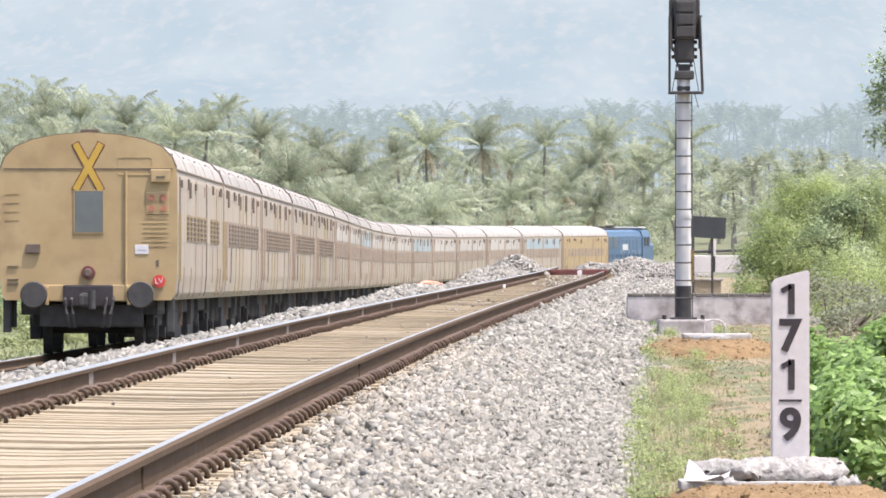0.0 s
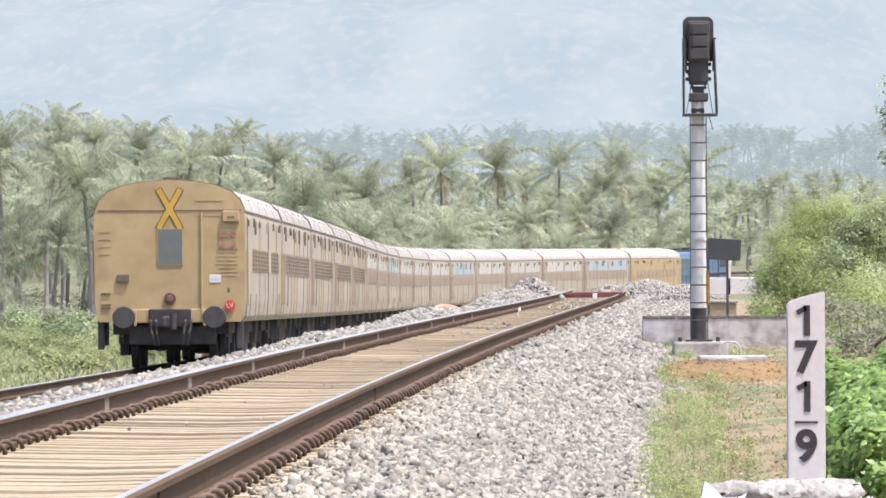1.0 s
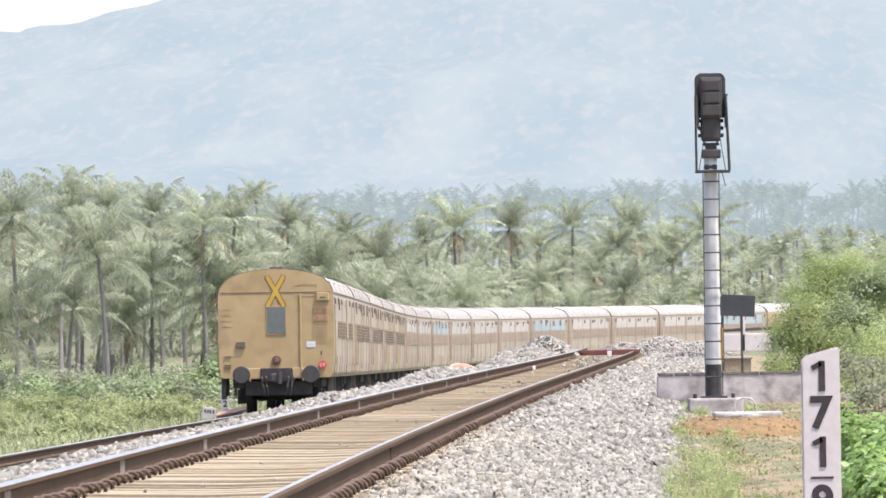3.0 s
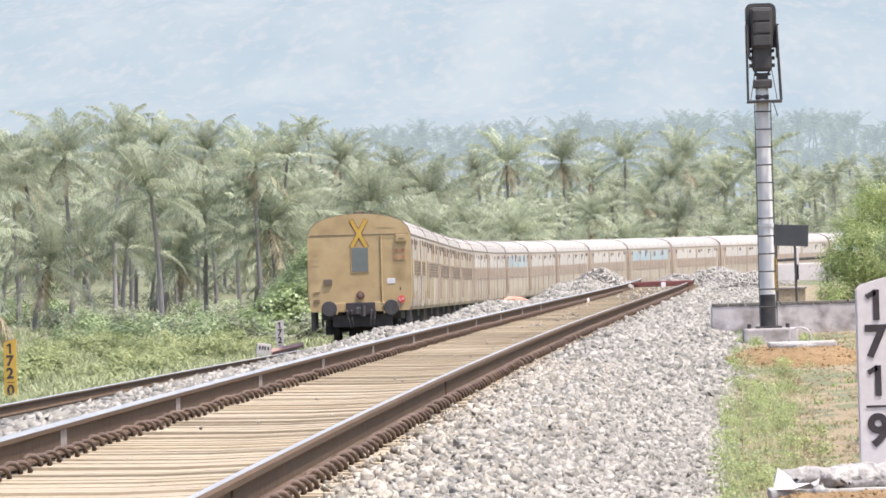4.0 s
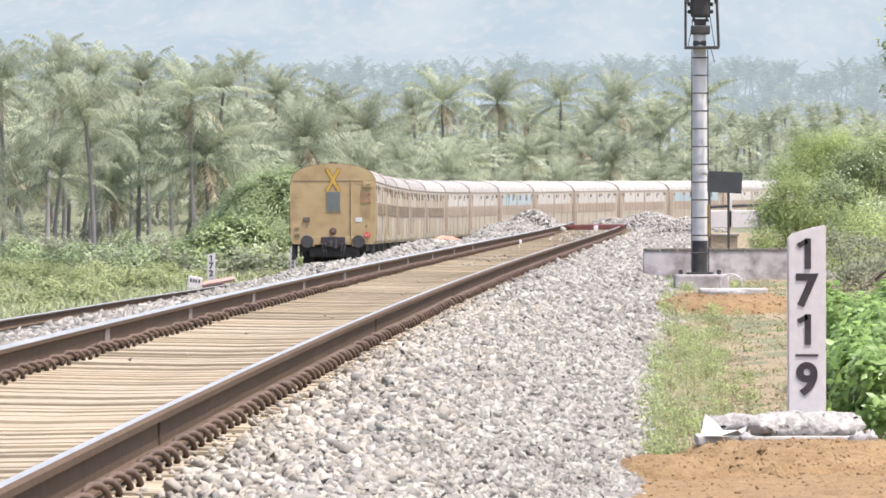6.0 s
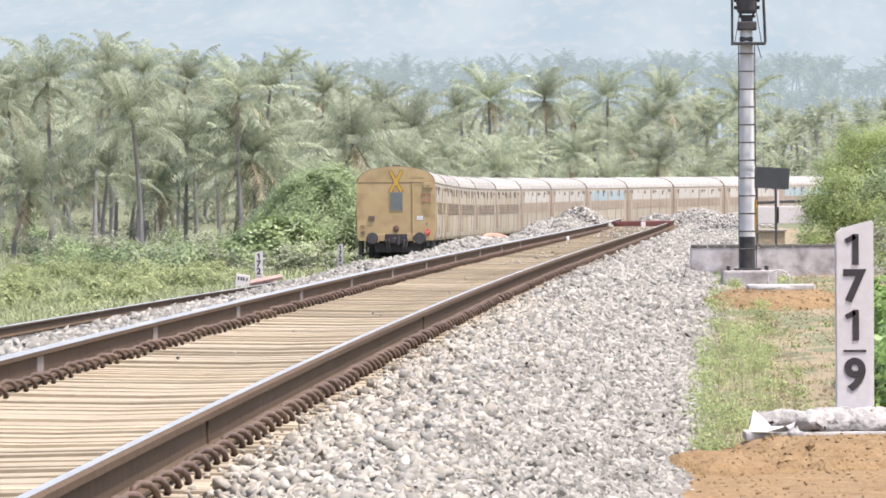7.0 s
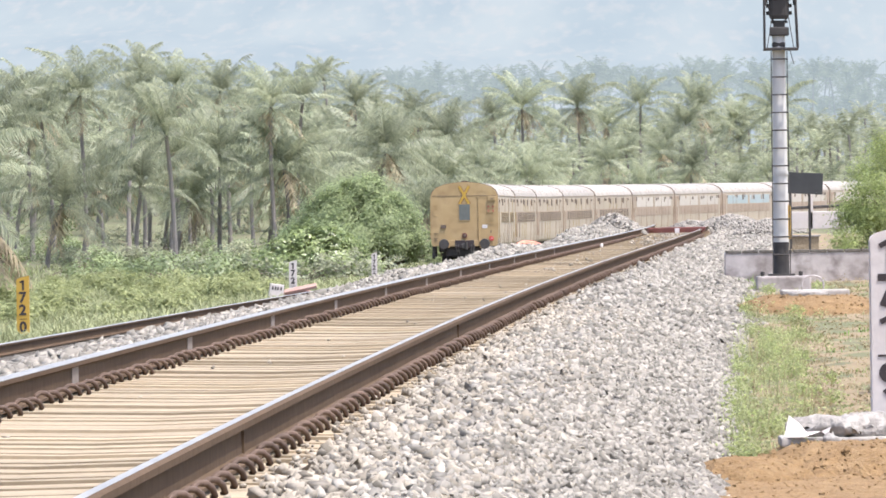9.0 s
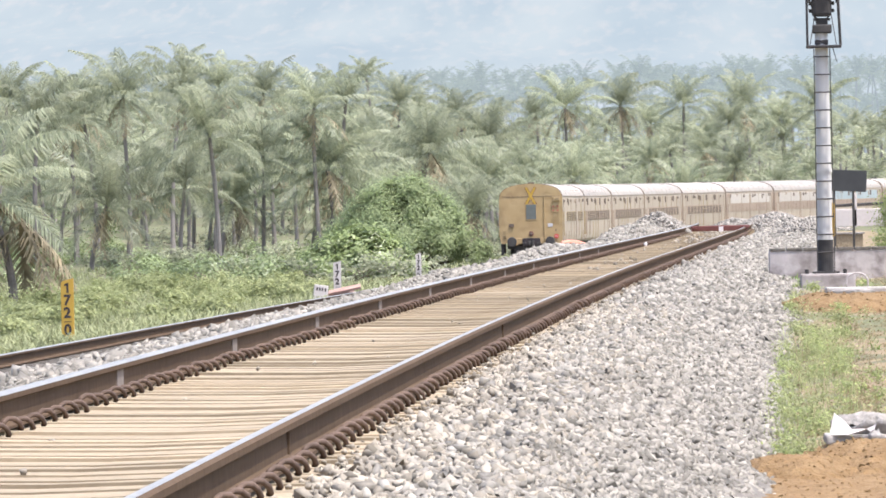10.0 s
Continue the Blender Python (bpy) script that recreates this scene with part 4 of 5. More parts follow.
def limbs(bm, base, blobs, r):
    base = Vector(base)
    for x, y, z, rad in blobs:
        tip = Vector((x, y, z))
        mid = base.lerp(tip, 0.5) + Vector((0.06 * rad, 0, 0.12 * rad))
        tube(bm, [base, mid, tip], [r, r * 0.6, r * 0.25], 6)
    return bm


def bush(name, label, category, base, blobs, count, leaf, mat, seed, r=0.05, group="", **kw):
    b = thing(name, pose(*base), label, category, group)
    rel = [(x - base[0], y - base[1], z - base[2], q) for x, y, z, q in blobs]
    part("branching_stem", limbs(B(), (0, 0, -0.1), rel[:14], r), TWIG, b)
    tagged(part_mesh("foliage", leaf_cloud("foliage", seed, rel, count, leaf, mat, **kw), b), kind="stuff")
    return b


def blob_row(seed, n, x, y, z, r):
    rs = random.Random(seed)
    return [(rs.uniform(*x), rs.uniform(*y), rs.uniform(*z), rs.uniform(*r)) for _ in range(n)]


# feathery thicket beside the signal, and the tree whose branches hang in from the side
bush("thorn_bush", "light green feathery thorn bush behind the low wall", "bush", (5.6, 128, 0.9), [(5.6, 127, 2.05, 0.42), (5.2, 126.5, 1.1, 0.42), (5.35, 128, 1.6, 0.4), (5.15, 127, 0.9, 0.3), (5.4, 127.5, 1.7, 0.5), (5.75, 128, 2.3, 0.55), (6.05, 128.5, 2.75, 0.5), (6.35, 129, 2.7, 0.55), (6.7, 128.5, 2.3, 0.6), (5.8, 127, 1.6, 0.6), (6.4, 127, 1.7, 0.65), (7.0, 128, 1.8, 0.7), (7.5, 129, 2.4, 0.8)], 56000, 0.045, LIGHT_LEAF, 21, 0.03, turned=0.7)
bush("thorn_bush", "darker thorn bush grown through with twigs", "bush", (6.6, 124, 0.9), [(6.05, 123, 2.0, 0.4), (6.3, 124, 2.45, 0.4), (6.6, 124, 2.2, 0.5), (6.9, 124, 2.6, 0.4), (6.5, 123, 1.6, 0.5)], 14000, 0.045, LEAF, 22, 0.03, turned=0.7)
bush("roadside_bush", "bright green leafy bush at the wall end", "bush", (5.6, 108, 0.6), blob_row(3, 16, (5.0, 7.2), (105, 111), (0.75, 1.5), (0.3, 0.5)), 17000, 0.048, LIGHT_LEAF, 23, 0.02, turned=0.7)
bush("dry_bush", "thin dry yellowish bush with bare twigs", "bush", (4.9, 97, 0.5), blob_row(4, 9, (4.75, 5.6), (95, 99), (0.6, 1.35), (0.2, 0.35)), 2600, 0.06, DULL_LEAF, 24, 0.014)
bush("roadside_tree", "pale green fine-leaved tree leaning towards the line", "tree", (6.3, 85, 0.3), [(5.0, 85, 3.75, 0.26), (4.95, 85, 3.35, 0.28), (5.02, 85, 2.95, 0.28), (5.1, 85, 4.0, 0.35), (5.25, 85.2, 3.5, 0.42), (5.2, 84.8, 2.75, 0.3), (5.5, 85, 3.1, 0.45), (5.6, 85, 4.0, 0.5), (6.1, 85, 3.6, 0.6), (6.2, 85, 4.4, 0.6), (5.3, 85.2, 2.35, 0.22)], 17000, 0.05, TREE_LEAF, 25, 0.07)
bush("broadleaf_vine", "glossy green broad-leaved creeper on the bank", "creeper", (3.2, 53, 0.1), blob_row(6, 40, (2.72, 4.3), (50.5, 57), (0.05, 0.66), (0.15, 0.28)), 19000, 0.09, VINE_LEAF, 26, 0.012, turned=0.8)
bush("broadleaf_vine", "bright green creeper climbing over the bank", "creeper", (3.6, 61, 0.3), blob_row(7, 30, (3.0, 5.0), (58, 66), (0.35, 0.9), (0.16, 0.3)), 13000, 0.09, VINE_LEAF, 27, 0.012, turned=0.8)

# left of the main line
bush("round_bush", "glossy round bush beside the main line", "bush", (-10.6, 362, -0.6), [(-13.6, 361, 0.1, 0.7), (-12.87, 361, 0.47, 0.76), (-11.99, 361, 0.96, 0.87), (-11.12, 361, 1.51, 0.87), (-10.25, 361, 1.56, 0.87), (-9.38, 361, 1.07, 0.87), (-8.61, 361, 0.53, 0.76), (-8.0, 361, 0.1, 0.7), (-10.90, 360, 0.42, 0.87), (-9.60, 360, 0.31, 0.87), (-12.2, 360, 0.1, 0.8)], 16000, 0.17, GLOSSY_LEAF, 31, 0.06, turned=1.0)
bush("shade_tree", "dense dull green spreading tree behind the bushes", "tree", (-9.6, 405, -0.5), [(-12.6, 405, 1.6, 1.1), (-11.8, 404, 2.6, 1.2), (-10.8, 404, 3.4, 1.3), (-9.6, 404, 3.9, 1.3), (-8.5, 404, 3.5, 1.2), (-7.4, 404, 2.6, 1.1), (-6.6, 404, 1.6, 1.0), (-9.6, 402.5, 2.7, 1.4), (-10.8, 402.5, 2.2, 1.3), (-8.3, 402.5, 2.2, 1.3), (-9.8, 402, 1.2, 1.4), (-8.2, 402, 1.2, 1.2), (-11.4, 402, 1.0, 1.2), (-6.0, 404, 0.6, 1.0)], 60000, 0.15, TREE_LEAF, 32, 0.16, turned=0.9)
for k, (ya, yb, xa, xb, n) in enumerate(((150, 175, -14.5, -11.6, 9), (175, 200, -15, -10.3, 12), (200, 225, -16, -9.9, 14), (225, 255, -17, -9.6, 16), (255, 290, -19, -9.2, 18), (290, 330, -22, -9.0, 20), (140, 165, -20, -14, 10), (165, 215, -24, -15.5, 16), (215, 290, -28, -17, 22))):
    z = -0.62
    bl = [(x, y, z + h, r) for (x, y, h, r) in blob_row(50 + k, n, (xa, xb), (ya, yb), (0.08, 0.42 if ya < 215 else 0.6), (0.25, 0.48 if ya < 215 else 0.65))]
    bush("scrub_bush", "low dusty green scrub along the main line", "bush", ((xa + xb) / 2, (ya + yb) / 2, z), bl, 460 * n, 0.12, SCRUB_LEAF, 60 + k, 0.02, "scrub along the line", turned=0.8)
rs = np.random.RandomState(9)
for k in range(150):
    y = rs.uniform(345, 640) if k < 70 else rs.uniform(640, 900)
    x = rs.uniform(-0.095, 0.03) * y
    if x > float(main_x(y)) - 7 and y < 740:
        continue
    g = float(ground_z(x, y))
    bl = [(x + rs.uniform(-4, 4), y + rs.uniform(-3, 3), g + rs.uniform(0.1, 0.9 if k < 70 else 3.4), rs.uniform(0.45, 0.95) * (1 if k < 70 else 1.5)) for _ in range(9)]
    bush("undergrowth_bush", "dark green undergrowth between the palm trunks", "bush", (x, y, g), bl, 1300, 0.22, (DULL_LEAF, LEAF)[k % 2], 100 + k, 0.03, "undergrowth of the grove", turned=0.8)


def blades(name, seed, places, per, height, width, mat, label):
    """Grass: bent tapering blades in tufts."""
    rs = np.random.RandomState(seed)
    n = len(places) * per
    base = np.repeat(np.asarray(places, float), per, 0) + np.c_[rs.normal(0, 0.05, (n, 2)), np.zeros(n)]
    az = rs.uniform(0, 6.28, n)
    out = np.stack([np.cos(az), np.sin(az), 0 * az], 1)
    sd = np.stack([-np.sin(az), np.cos(az), 0 * az], 1)
    h = (height * rs.uniform(0.4, 1.25, n))[:, None]
    lean = rs.uniform(0.2, 1.3, n)[:, None]
    mid, tip = base + out * h * lean * 0.3 + [0, 0, 1] * h * 0.6, base + out * h * lean + [0, 0, 1] * h * (1 - 0.25 * lean)
    V = np.stack([base - sd * width, base + sd * width, mid + sd * width * 0.8, mid - sd * width * 0.8, tip], 1).reshape(-1, 3)
    k = np.arange(n)[:, None] * 5
    T = np.concatenate([k + [0, 1, 2], k + [0, 2, 3], k + [3, 2, 4]], 1).reshape(-1, 3)
    return tagged(new(name, bulk_mesh(name, V, T, mat)), label, "grass", kind="stuff")


def verge(seed, n, ya, yb, la, lb):
    rs = np.random.RandomState(seed)
    y = ya + (yb - ya) * rs.uniform(0, 1, n) ** 1.3
    l = la + (lb - la) * rs.uniform(0, 1, n)
    x = near_x(y) + l
    return np.stack([x, y, ground_z(x, y) - 0.01], 1)


blades("grass_1", 1, verge(1, 4200, 53, 112, 3.0, 6.5), 8, 0.045, 0.006, GRASS, "short dry grass on the cess beside the ballast")
blades("grass_9", 9, verge(19, 2200, 53, 112, 3.2, 6.5), 6, 0.05, 0.006, LEFT_GRASS, "low olive grass on the cess")
weed_at = verge(2, 150, 49, 106, 0.0, 1.0)
weed_rs = np.random.RandomState(90)
weed_at[:, 0] = near_x(weed_at[:, 1]) + 2.9 + np.abs(weed_rs.normal(0, 0.45, 150))
weed_at[:, 2] = ground_z(weed_at[:, 0], weed_at[:, 1])
tagged(new("weeds", leaf_cloud("weeds", 41, [(x, y, z + 0.06, 0.13) for x, y, z in weed_at], 13000, 0.03, SCRUB_LEAF, 0.6)), "small green weeds along the foot of the ballast", "weeds", kind="stuff")
blades("grass_2", 2, verge(2, 240, 49, 108, 2.85, 3.35), 8, 0.13, 0.003, LEFT_GRASS, "thin green stalks along the foot of the ballast")
blades("grass_3", 3, verge(3, 34, 53, 100, 3.3, 6.0), 9, 0.11, 0.006, GREEN_GRASS, "tufts of green grass on the dry cess")
blades("grass_4", 4, verge(4, 120, 110, 150, 2.2, 3.6), 12, 0.14, 0.008, GREEN_GRASS, "green tufts at the ballast edge by the wall")
tagged(new("fresh_weeds", leaf_cloud("fresh_weeds", 45, [(x, y, z + 0.05, 0.12) for x, y, z in weed_at[:70]], 7000, 0.034, LIGHT_LEAF, turned=0.6)), "fresh green weeds along the foot of the ballast", "weeds", kind="stuff")
litter_at = verge(8, 420, 52, 112, 3.0, 6.5)
tagged(new("ground_cover", leaf_cloud("ground_cover", 43, [(x, y, z + 0.01, 0.14) for x, y, z in litter_at], 24000, 0.03, GRASS, 0.3)), "low dry and green ground cover on the cess", "ground cover", kind="stuff")
tagged(new("herbs", leaf_cloud("herbs", 44, [(x, y, z + 0.02, 0.12) for x, y, z in verge(9, 55, 52, 112, 3.0, 6.5)], 5000, 0.03, SCRUB_LEAF, 0.3)), "low green herbs on the cess", "ground cover", kind="stuff")
blades("grass_6", 6, verge(6, 60, 50, 84, 3.0, 3.8), 6, 0.24, 0.003, GRASS, "thin tall dry stalks at the ballast edge")
blades("grass_7", 7, verge(17, 150, 49, 80, 2.85, 3.55), 4, 0.34, 0.0026, SCRUB_LEAF, "tall thin weed stalks at the ballast edge")
sprouts = np.array([(1.24 + 0.05 * k % 0.23, 43.0 + 0.11 * k, float(ground_z(1.3, 43.3)) + 0.03) for k in range(7)])
blades("grass_8", 8, sprouts, 14, 0.07, 0.004, GREEN_GRASS, "small fresh green sprouts at the foot of the mound")
rs = np.random.RandomState(12)
yl = 130 + 570 * rs.uniform(0, 1, 9500) ** 1.6
xl = main_x(yl) - 3.0 - rs.uniform(0, 1, 9500) ** 1.4 * (0.05 * yl + 8)
blades("grass_5", 5, np.stack([xl, yl, ground_z(xl, yl)], 1), 7, 0.42, 0.022, LEFT_GRASS, "tall green grass beside the main line and under palms")

# ---- beside the line ----
def lump(name, sections, mat, seed, rough=0.03, m=None, n=18):
    """A rounded uneven heap or sack: rings of (height, half length, half width) smoothed into one skin."""
    rs = np.random.RandomState(seed)
    V, Q = [], []
    off = rs.uniform(0, 6.28, 6)
    for z, a, b in sections:
        for k in range(n):
            u = 2 * math.pi * k / n
            w = 1 + rough * (2 * math.sin(3 * u + off[0]) + 1.5 * math.sin(5 * u + off[1] + z * 9) + rs.uniform(-1, 1))
            q = Vector((a * math.cos(u) * 7, b * math.sin(u) * 7, z * 7 + seed))
            w += rough * 3.0 * noise.noise(q) * min(1, a * 3)
            V.append((a * math.cos(u) * w, b * math.sin(u) * w, z + rough * 0.25 * rs.uniform(-1, 1) + rough * 0.5 * a * noise.noise(q * 1.7)))
    for i in range(len(sections) - 1):
        for k in range(n):
            p, q = i * n + k, i * n + (k + 1) % n
            Q.append((p, q, q + n, p + n))
    V.append((0, 0, sections[-1][0]))
    Q += [((len(sections) - 1) * n + k, (len(sections) - 1) * n + (k + 1) % n, len(V) - 1) for k in range(n)]
    ob = new(name, mesh_from(name, V, Q, mat, smooth=True))
    if m is not None:
        ob.matrix_basis = m
    return ob


def digit(text, size, m, parent, mat=None):
    if text == "1":
        bm = B()
        k = size / 0.285
        box(bm, (0.012 * k, 0.0, 0), (0.042 * k, 0.2 * k, 0.006))
        m2 = Matrix.Translation((-0.022 * k, 0.068 * k, 0)) @ Matrix.Rotation(radians(28), 4, "Z") @ Matrix.Diagonal((0.07 * k, 0.034 * k, 0.006, 1))
        bmesh.ops.create_cube(bm, size=1, matrix=m2)
        ob = part("digit", bm, mat or INK, parent)
        ob.matrix_basis = m
        return ob
    t = bpy.data.curves.new("digit", "FONT")
    t.body, t.size, t.align_x, t.align_y, t.extrude, t.offset = text, size, "CENTER", "CENTER", 0.003, 0.007 * size / 0.2
    ob = new("digit", t)
    t.materials.append(mat or INK)
    ob.parent, ob.matrix_basis = parent, m
    return ob


def kilometre_post(x, y, z, upper, lower, h, mat, label):
    p = thing("kilometre_post", pose(x, y, z), label, "kilometre post", "kilometre posts along the line")
    bm = B()
    sweep(bm, [(-0.125, -0.3), (0.125, -0.3), (0.125, h), (0.04, h - 0.02), (-0.09, h - 0.055), (-0.125, h - 0.085)], -0.055, 0.055)
    es = [e for e in bm.edges]
    bmesh.ops.bevel(bm, geom=es, offset=0.008, segments=2, affect="EDGES")
    part("slab", bm, mat, p)
    up = Matrix.Rotation(radians(90), 4, "X")
    for k, ch in enumerate(upper):
        digit(ch, 0.285, Matrix.Translation((-0.005, -0.0575, h - 0.19 - k * 0.248)) @ up, p)
    part("dash", box(B(), (0.0, -0.057, h - 0.855), (0.15, 0.006, 0.014)), INK, p)
    digit(lower, 0.285, Matrix.Translation((0.0, -0.0575, h - 1.02)) @ up, p)
    return p


kilometre_post(2.275, 50.0, 0.17, "171", "9", 1.285, LIMEWASH, "white limewashed kilometre post lettered 171 over 9")
kilometre_post(-10.2, 150.0, -0.42, "172", "0", 1.22, YELLOW, "yellow kilometre post lettered 172 over 0")
kilometre_post(-8.13, 250.0, -0.52, "172", "1", 1.31, LIMEWASH, "white kilometre post beside the main line")
kilometre_post(-7.38, 338.0, -0.46, "172", "2", 1.33, LIMEWASH, "white kilometre post far down the main line")

# mound, slab and cement sacks round the near kilometre post
def soil_mound(x, y, top, flat, rx, ry, drop, label, seed):
    """A mound with a flat crown, lumpy sides and a ragged foot."""
    us, vs = np.linspace(-1, 1, 100), np.linspace(-1, 1, 120)
    V = []
    for v in vs:
        for u in us:
            px, py = u * rx, v * ry
            r = math.hypot(u, v)
            edge = 1 + 0.16 * noise.noise(Vector((u * 2.2, v * 2.2, seed)))
            f = float(ease(flat, 1.0, r / edge))
            p = Vector((px * 3.0, py * 3.0, seed * 1.7))
            lumps = 0.04 * noise.noise(p) + 0.04 * noise.noise(p * 2.6) + 0.034 * noise.noise(p * 5.0) + 0.032 * noise.noise(p * 11.0)
            V.append((px, py, -drop * f ** 0.8 + lumps * (0.3 + 1.5 * f * (1 - 0.6 * f)) - (0.15 if r > 1.25 else 0)))
    i = np.arange(100 * 120).reshape(120, 100)
    Q = np.stack([i[:-1, :-1], i[:-1, 1:], i[1:, 1:], i[1:, :-1]], -1).reshape(-1, 4)
    ob = new("soil_mound", bulk_mesh("soil_mound", V, Q, SOIL))
    ob.matrix_basis = pose(x, y, top)
    return tagged(ob, label, "soil mound")


soil_mound(2.2, 49.6, 0.06, 0.3, 1.5, 3.1, 0.30, "low lumpy mound of orange soil round a kilometre post", 3)
soil_mound(2.3, 44.4, -0.085, 0.72, 2.3, 3.7, 0.2, "spread orange soil in front of the mound", 7)
soil_mound(1.25, 46.8, 0.03, 0.2, 0.75, 1.7, 0.26, "tongue of orange soil spilt over the ballast foot", 5)
rsm = random.Random(8)
for k in range(22):
    u, d = rsm.uniform(-1.0, 1.35), rsm.uniform(-3.2, -0.75)
    r = rsm.choice((0.012, 0.016, 0.022, 0.03, 0.042))
    zc = 0.03 - 0.31 * float(ease(0.30, 1.0, math.hypot(u / 1.5, (d + 0.3) / 3.1))) ** 0.8
    tagged(lump("clod", [(-r * 0.7, r * 0.5, r * 0.5), (-r * 0.2, r, r * 0.9), (r * 0.4, r * 0.8, r * 0.7), (r * 0.7, r * 0.3, r * 0.3)], SOIL, k, 0.1, pose(2.12 + u, 49.9 + d, 0.02 + zc + r * 0.25), 7), "clod of dry orange soil on the mound", "clod", "clods on the mound")
slab = part("footing_slab", box(B(), (2.08, 49.75, 0.055), (1.08, 0.7, 0.06), 0.015), CEMENT)
tagged(slab, "thin grey cement footing slab under sacks", "concrete slab")
for k, (x, y, l, w, h, rz) in enumerate(((1.93, 49.55, 0.30, 0.13, 0.13, 3), (2.24, 49.58, 0.30, 0.13, 0.14, -4), (2.3, 49.85, 0.28, 0.14, 0.13, 8))):
    sk = lump("cement_sack", [(0.0, l * 0.85, w * 0.8), (h * 0.15, l * 0.95, w * 0.95), (h * 0.3, l, w), (h * 0.5, l, w), (h * 0.65, l * 0.97, w * 0.94), (h * 0.8, l * 0.9, w * 0.8), (h * 0.9, l * 0.8, w * 0.6), (h, l * 0.5, w * 0.3)], SACK, 30 + k, 0.10, pose(x, y, 0.085, 0, 0, rz), 48)
    tagged(sk, "set grey cement sack lying round the post foot", "cement sack", "cement sacks")
bm = B()
for a, b, c in (((1.56, 49.42, 0.085), (1.595, 49.5, 0.225), (1.66, 49.40, 0.12)), ((1.595, 49.5, 0.225), (1.66, 49.46, 0.17), (1.66, 49.40, 0.12)), ((1.66, 49.46, 0.17), (1.72, 49.42, 0.10), (1.66, 49.40, 0.12)),
                ((1.56, 49.42, 0.085), (1.66, 49.40, 0.12), (1.68, 49.34, 0.085)), ((1.66, 49.40, 0.12), (1.80, 49.40, 0.125), (1.68, 49.34, 0.085)), ((1.80, 49.40, 0.125), (1.86, 49.38, 0.15), (1.84, 49.34, 0.09))):
    bm.faces.new([bm.verts.new(p) for p in (a, b, c)])
bmesh.ops.remove_doubles(bm, verts=bm.verts[:], dist=0.001)
bmesh.ops.solidify(bm, geom=bm.faces[:], thickness=0.004)
tagged(part("sack_scrap", bm, LIMEWASH), "torn white plastic sack scrap", "plastic scrap")
for k, (u, v) in enumerate(((1.86, 49.3), (2.58, 49.35), (2.66, 49.42))):
    tagged(lump("cement_lump", [(-0.02, 0.05, 0.04), (0.02, 0.06, 0.05), (0.05, 0.02, 0.02)], SACK, 50 + k, 0.1, pose(u, v, 0.06), 8), "white lump of set cement by the sacks", "cement lump", "cement lumps")

# second mound with an anchor hoop
soil_mound(3.25, 92.6, 0.66, 0.32, 1.5, 3.6, 0.34, "mound of orange soil before the low wall", 11)
tagged(lump("soil_spill", [(-0.2, 2.0, 2.2), (-0.06, 1.5, 1.7), (0.02, 0.9, 1.0)], SOIL, 19, 0.06, pose(4.7, 92.0, 0.5), 30), "flat spill of orange soil in the grass", "soil mound")
tagged(part("anchor_slab", box(B(), (3.32, 92.6, 0.685), (0.82, 0.8, 0.09), 0.02), CEMENT), "pale cement slab on the soil mound", "concrete slab")
tagged(lump("cement_sack", [(0, 0.22, 0.1), (0.06, 0.26, 0.13), (0.09, 0.15, 0.05)], SACK, 61, 0.05, pose(3.22, 92.15, 0.63), 20), "set grey cement sack on the mound edge", "cement sack", "cement sacks")
hoop = [(3.3 + 0.13 * math.cos(a), 92.7, 0.80 + 0.10 * math.sin(a)) for a in [i * math.pi / 10 for i in range(11)]]
tagged(part("anchor_hoop", tube(B(), [(3.43, 92.7, 0.70)] + hoop + [(3.17, 92.7, 0.70)], 0.011, 8), OLD_WALL), "bent grey steel lifting hoop set in the slab", "steel hoop")

# ---- signal ----
sg = thing("signal_post", pose(3.28, 104.0, 0.0), "silver colour light signal post with a black foot and head", "railway signal")
part("footing", box(B(), (0.02, 0.0, 0.55), (0.74, 0.6, 0.58), 0.03), OLD_WALL, sg, "square grey concrete footing")
part("base_plate", box(B(), (0, 0, 0.855), (0.36, 0.36, 0.03), 0.005), BLACK, sg)
for sx in (-1, 1):
    for sy in (-1, 1):
        part("bolt", rod(B(), (sx * 0.26, sy * 0.2, 0.82), (sx * 0.26, sy * 0.2, 0.90), 0.022, n=8), BLACK, sg)
part("mast_foot", rod(B(), (0, 0, 0.86), (0, 0, 1.30), 0.108, 0.106, 24), BLACK, sg, "black painted foot of the mast")
part("mast", rod(B(), (0, 0, 1.30), (0, 0, 4.12), 0.105, 0.088, 24), SILVER, sg, "silver painted tubular mast")
ladder = part("ladder", B(), BLACK, sg)
bm = B()
for sx in (-1, 1):
    rod(bm, (sx * 0.118, -0.13, 0.86), (sx * 0.108, -0.13, 3.9), 0.007, n=6)
bm.to_mesh(ladder.data); bm.free()
for k in range(12):
    z = 1.13 + k * 0.242
    part("rung", rod(B(), (-0.118, -0.13, z), (0.118, -0.13, z), 0.010, n=6), BLACK, ladder)
part("cable_duct", box(B(), (0.115, -0.02, 1.57), (0.035, 0.04, 0.46), 0.008), YELLOW, sg, "yellow cable duct")
part("clamp", rod(B(), (0, 0, 2.22), (0, 0, 2.27), 0.115, n=20), SILVER, sg)
plat = part("platform", box(B(), (0.03, 0, 3.93), (0.47, 0.4, 0.035), 0.008), BLACK, sg)
part("collar", box(B(), (0.0, 0, 3.99), (0.18, 0.18, 0.07), 0.02), BLACK, sg)
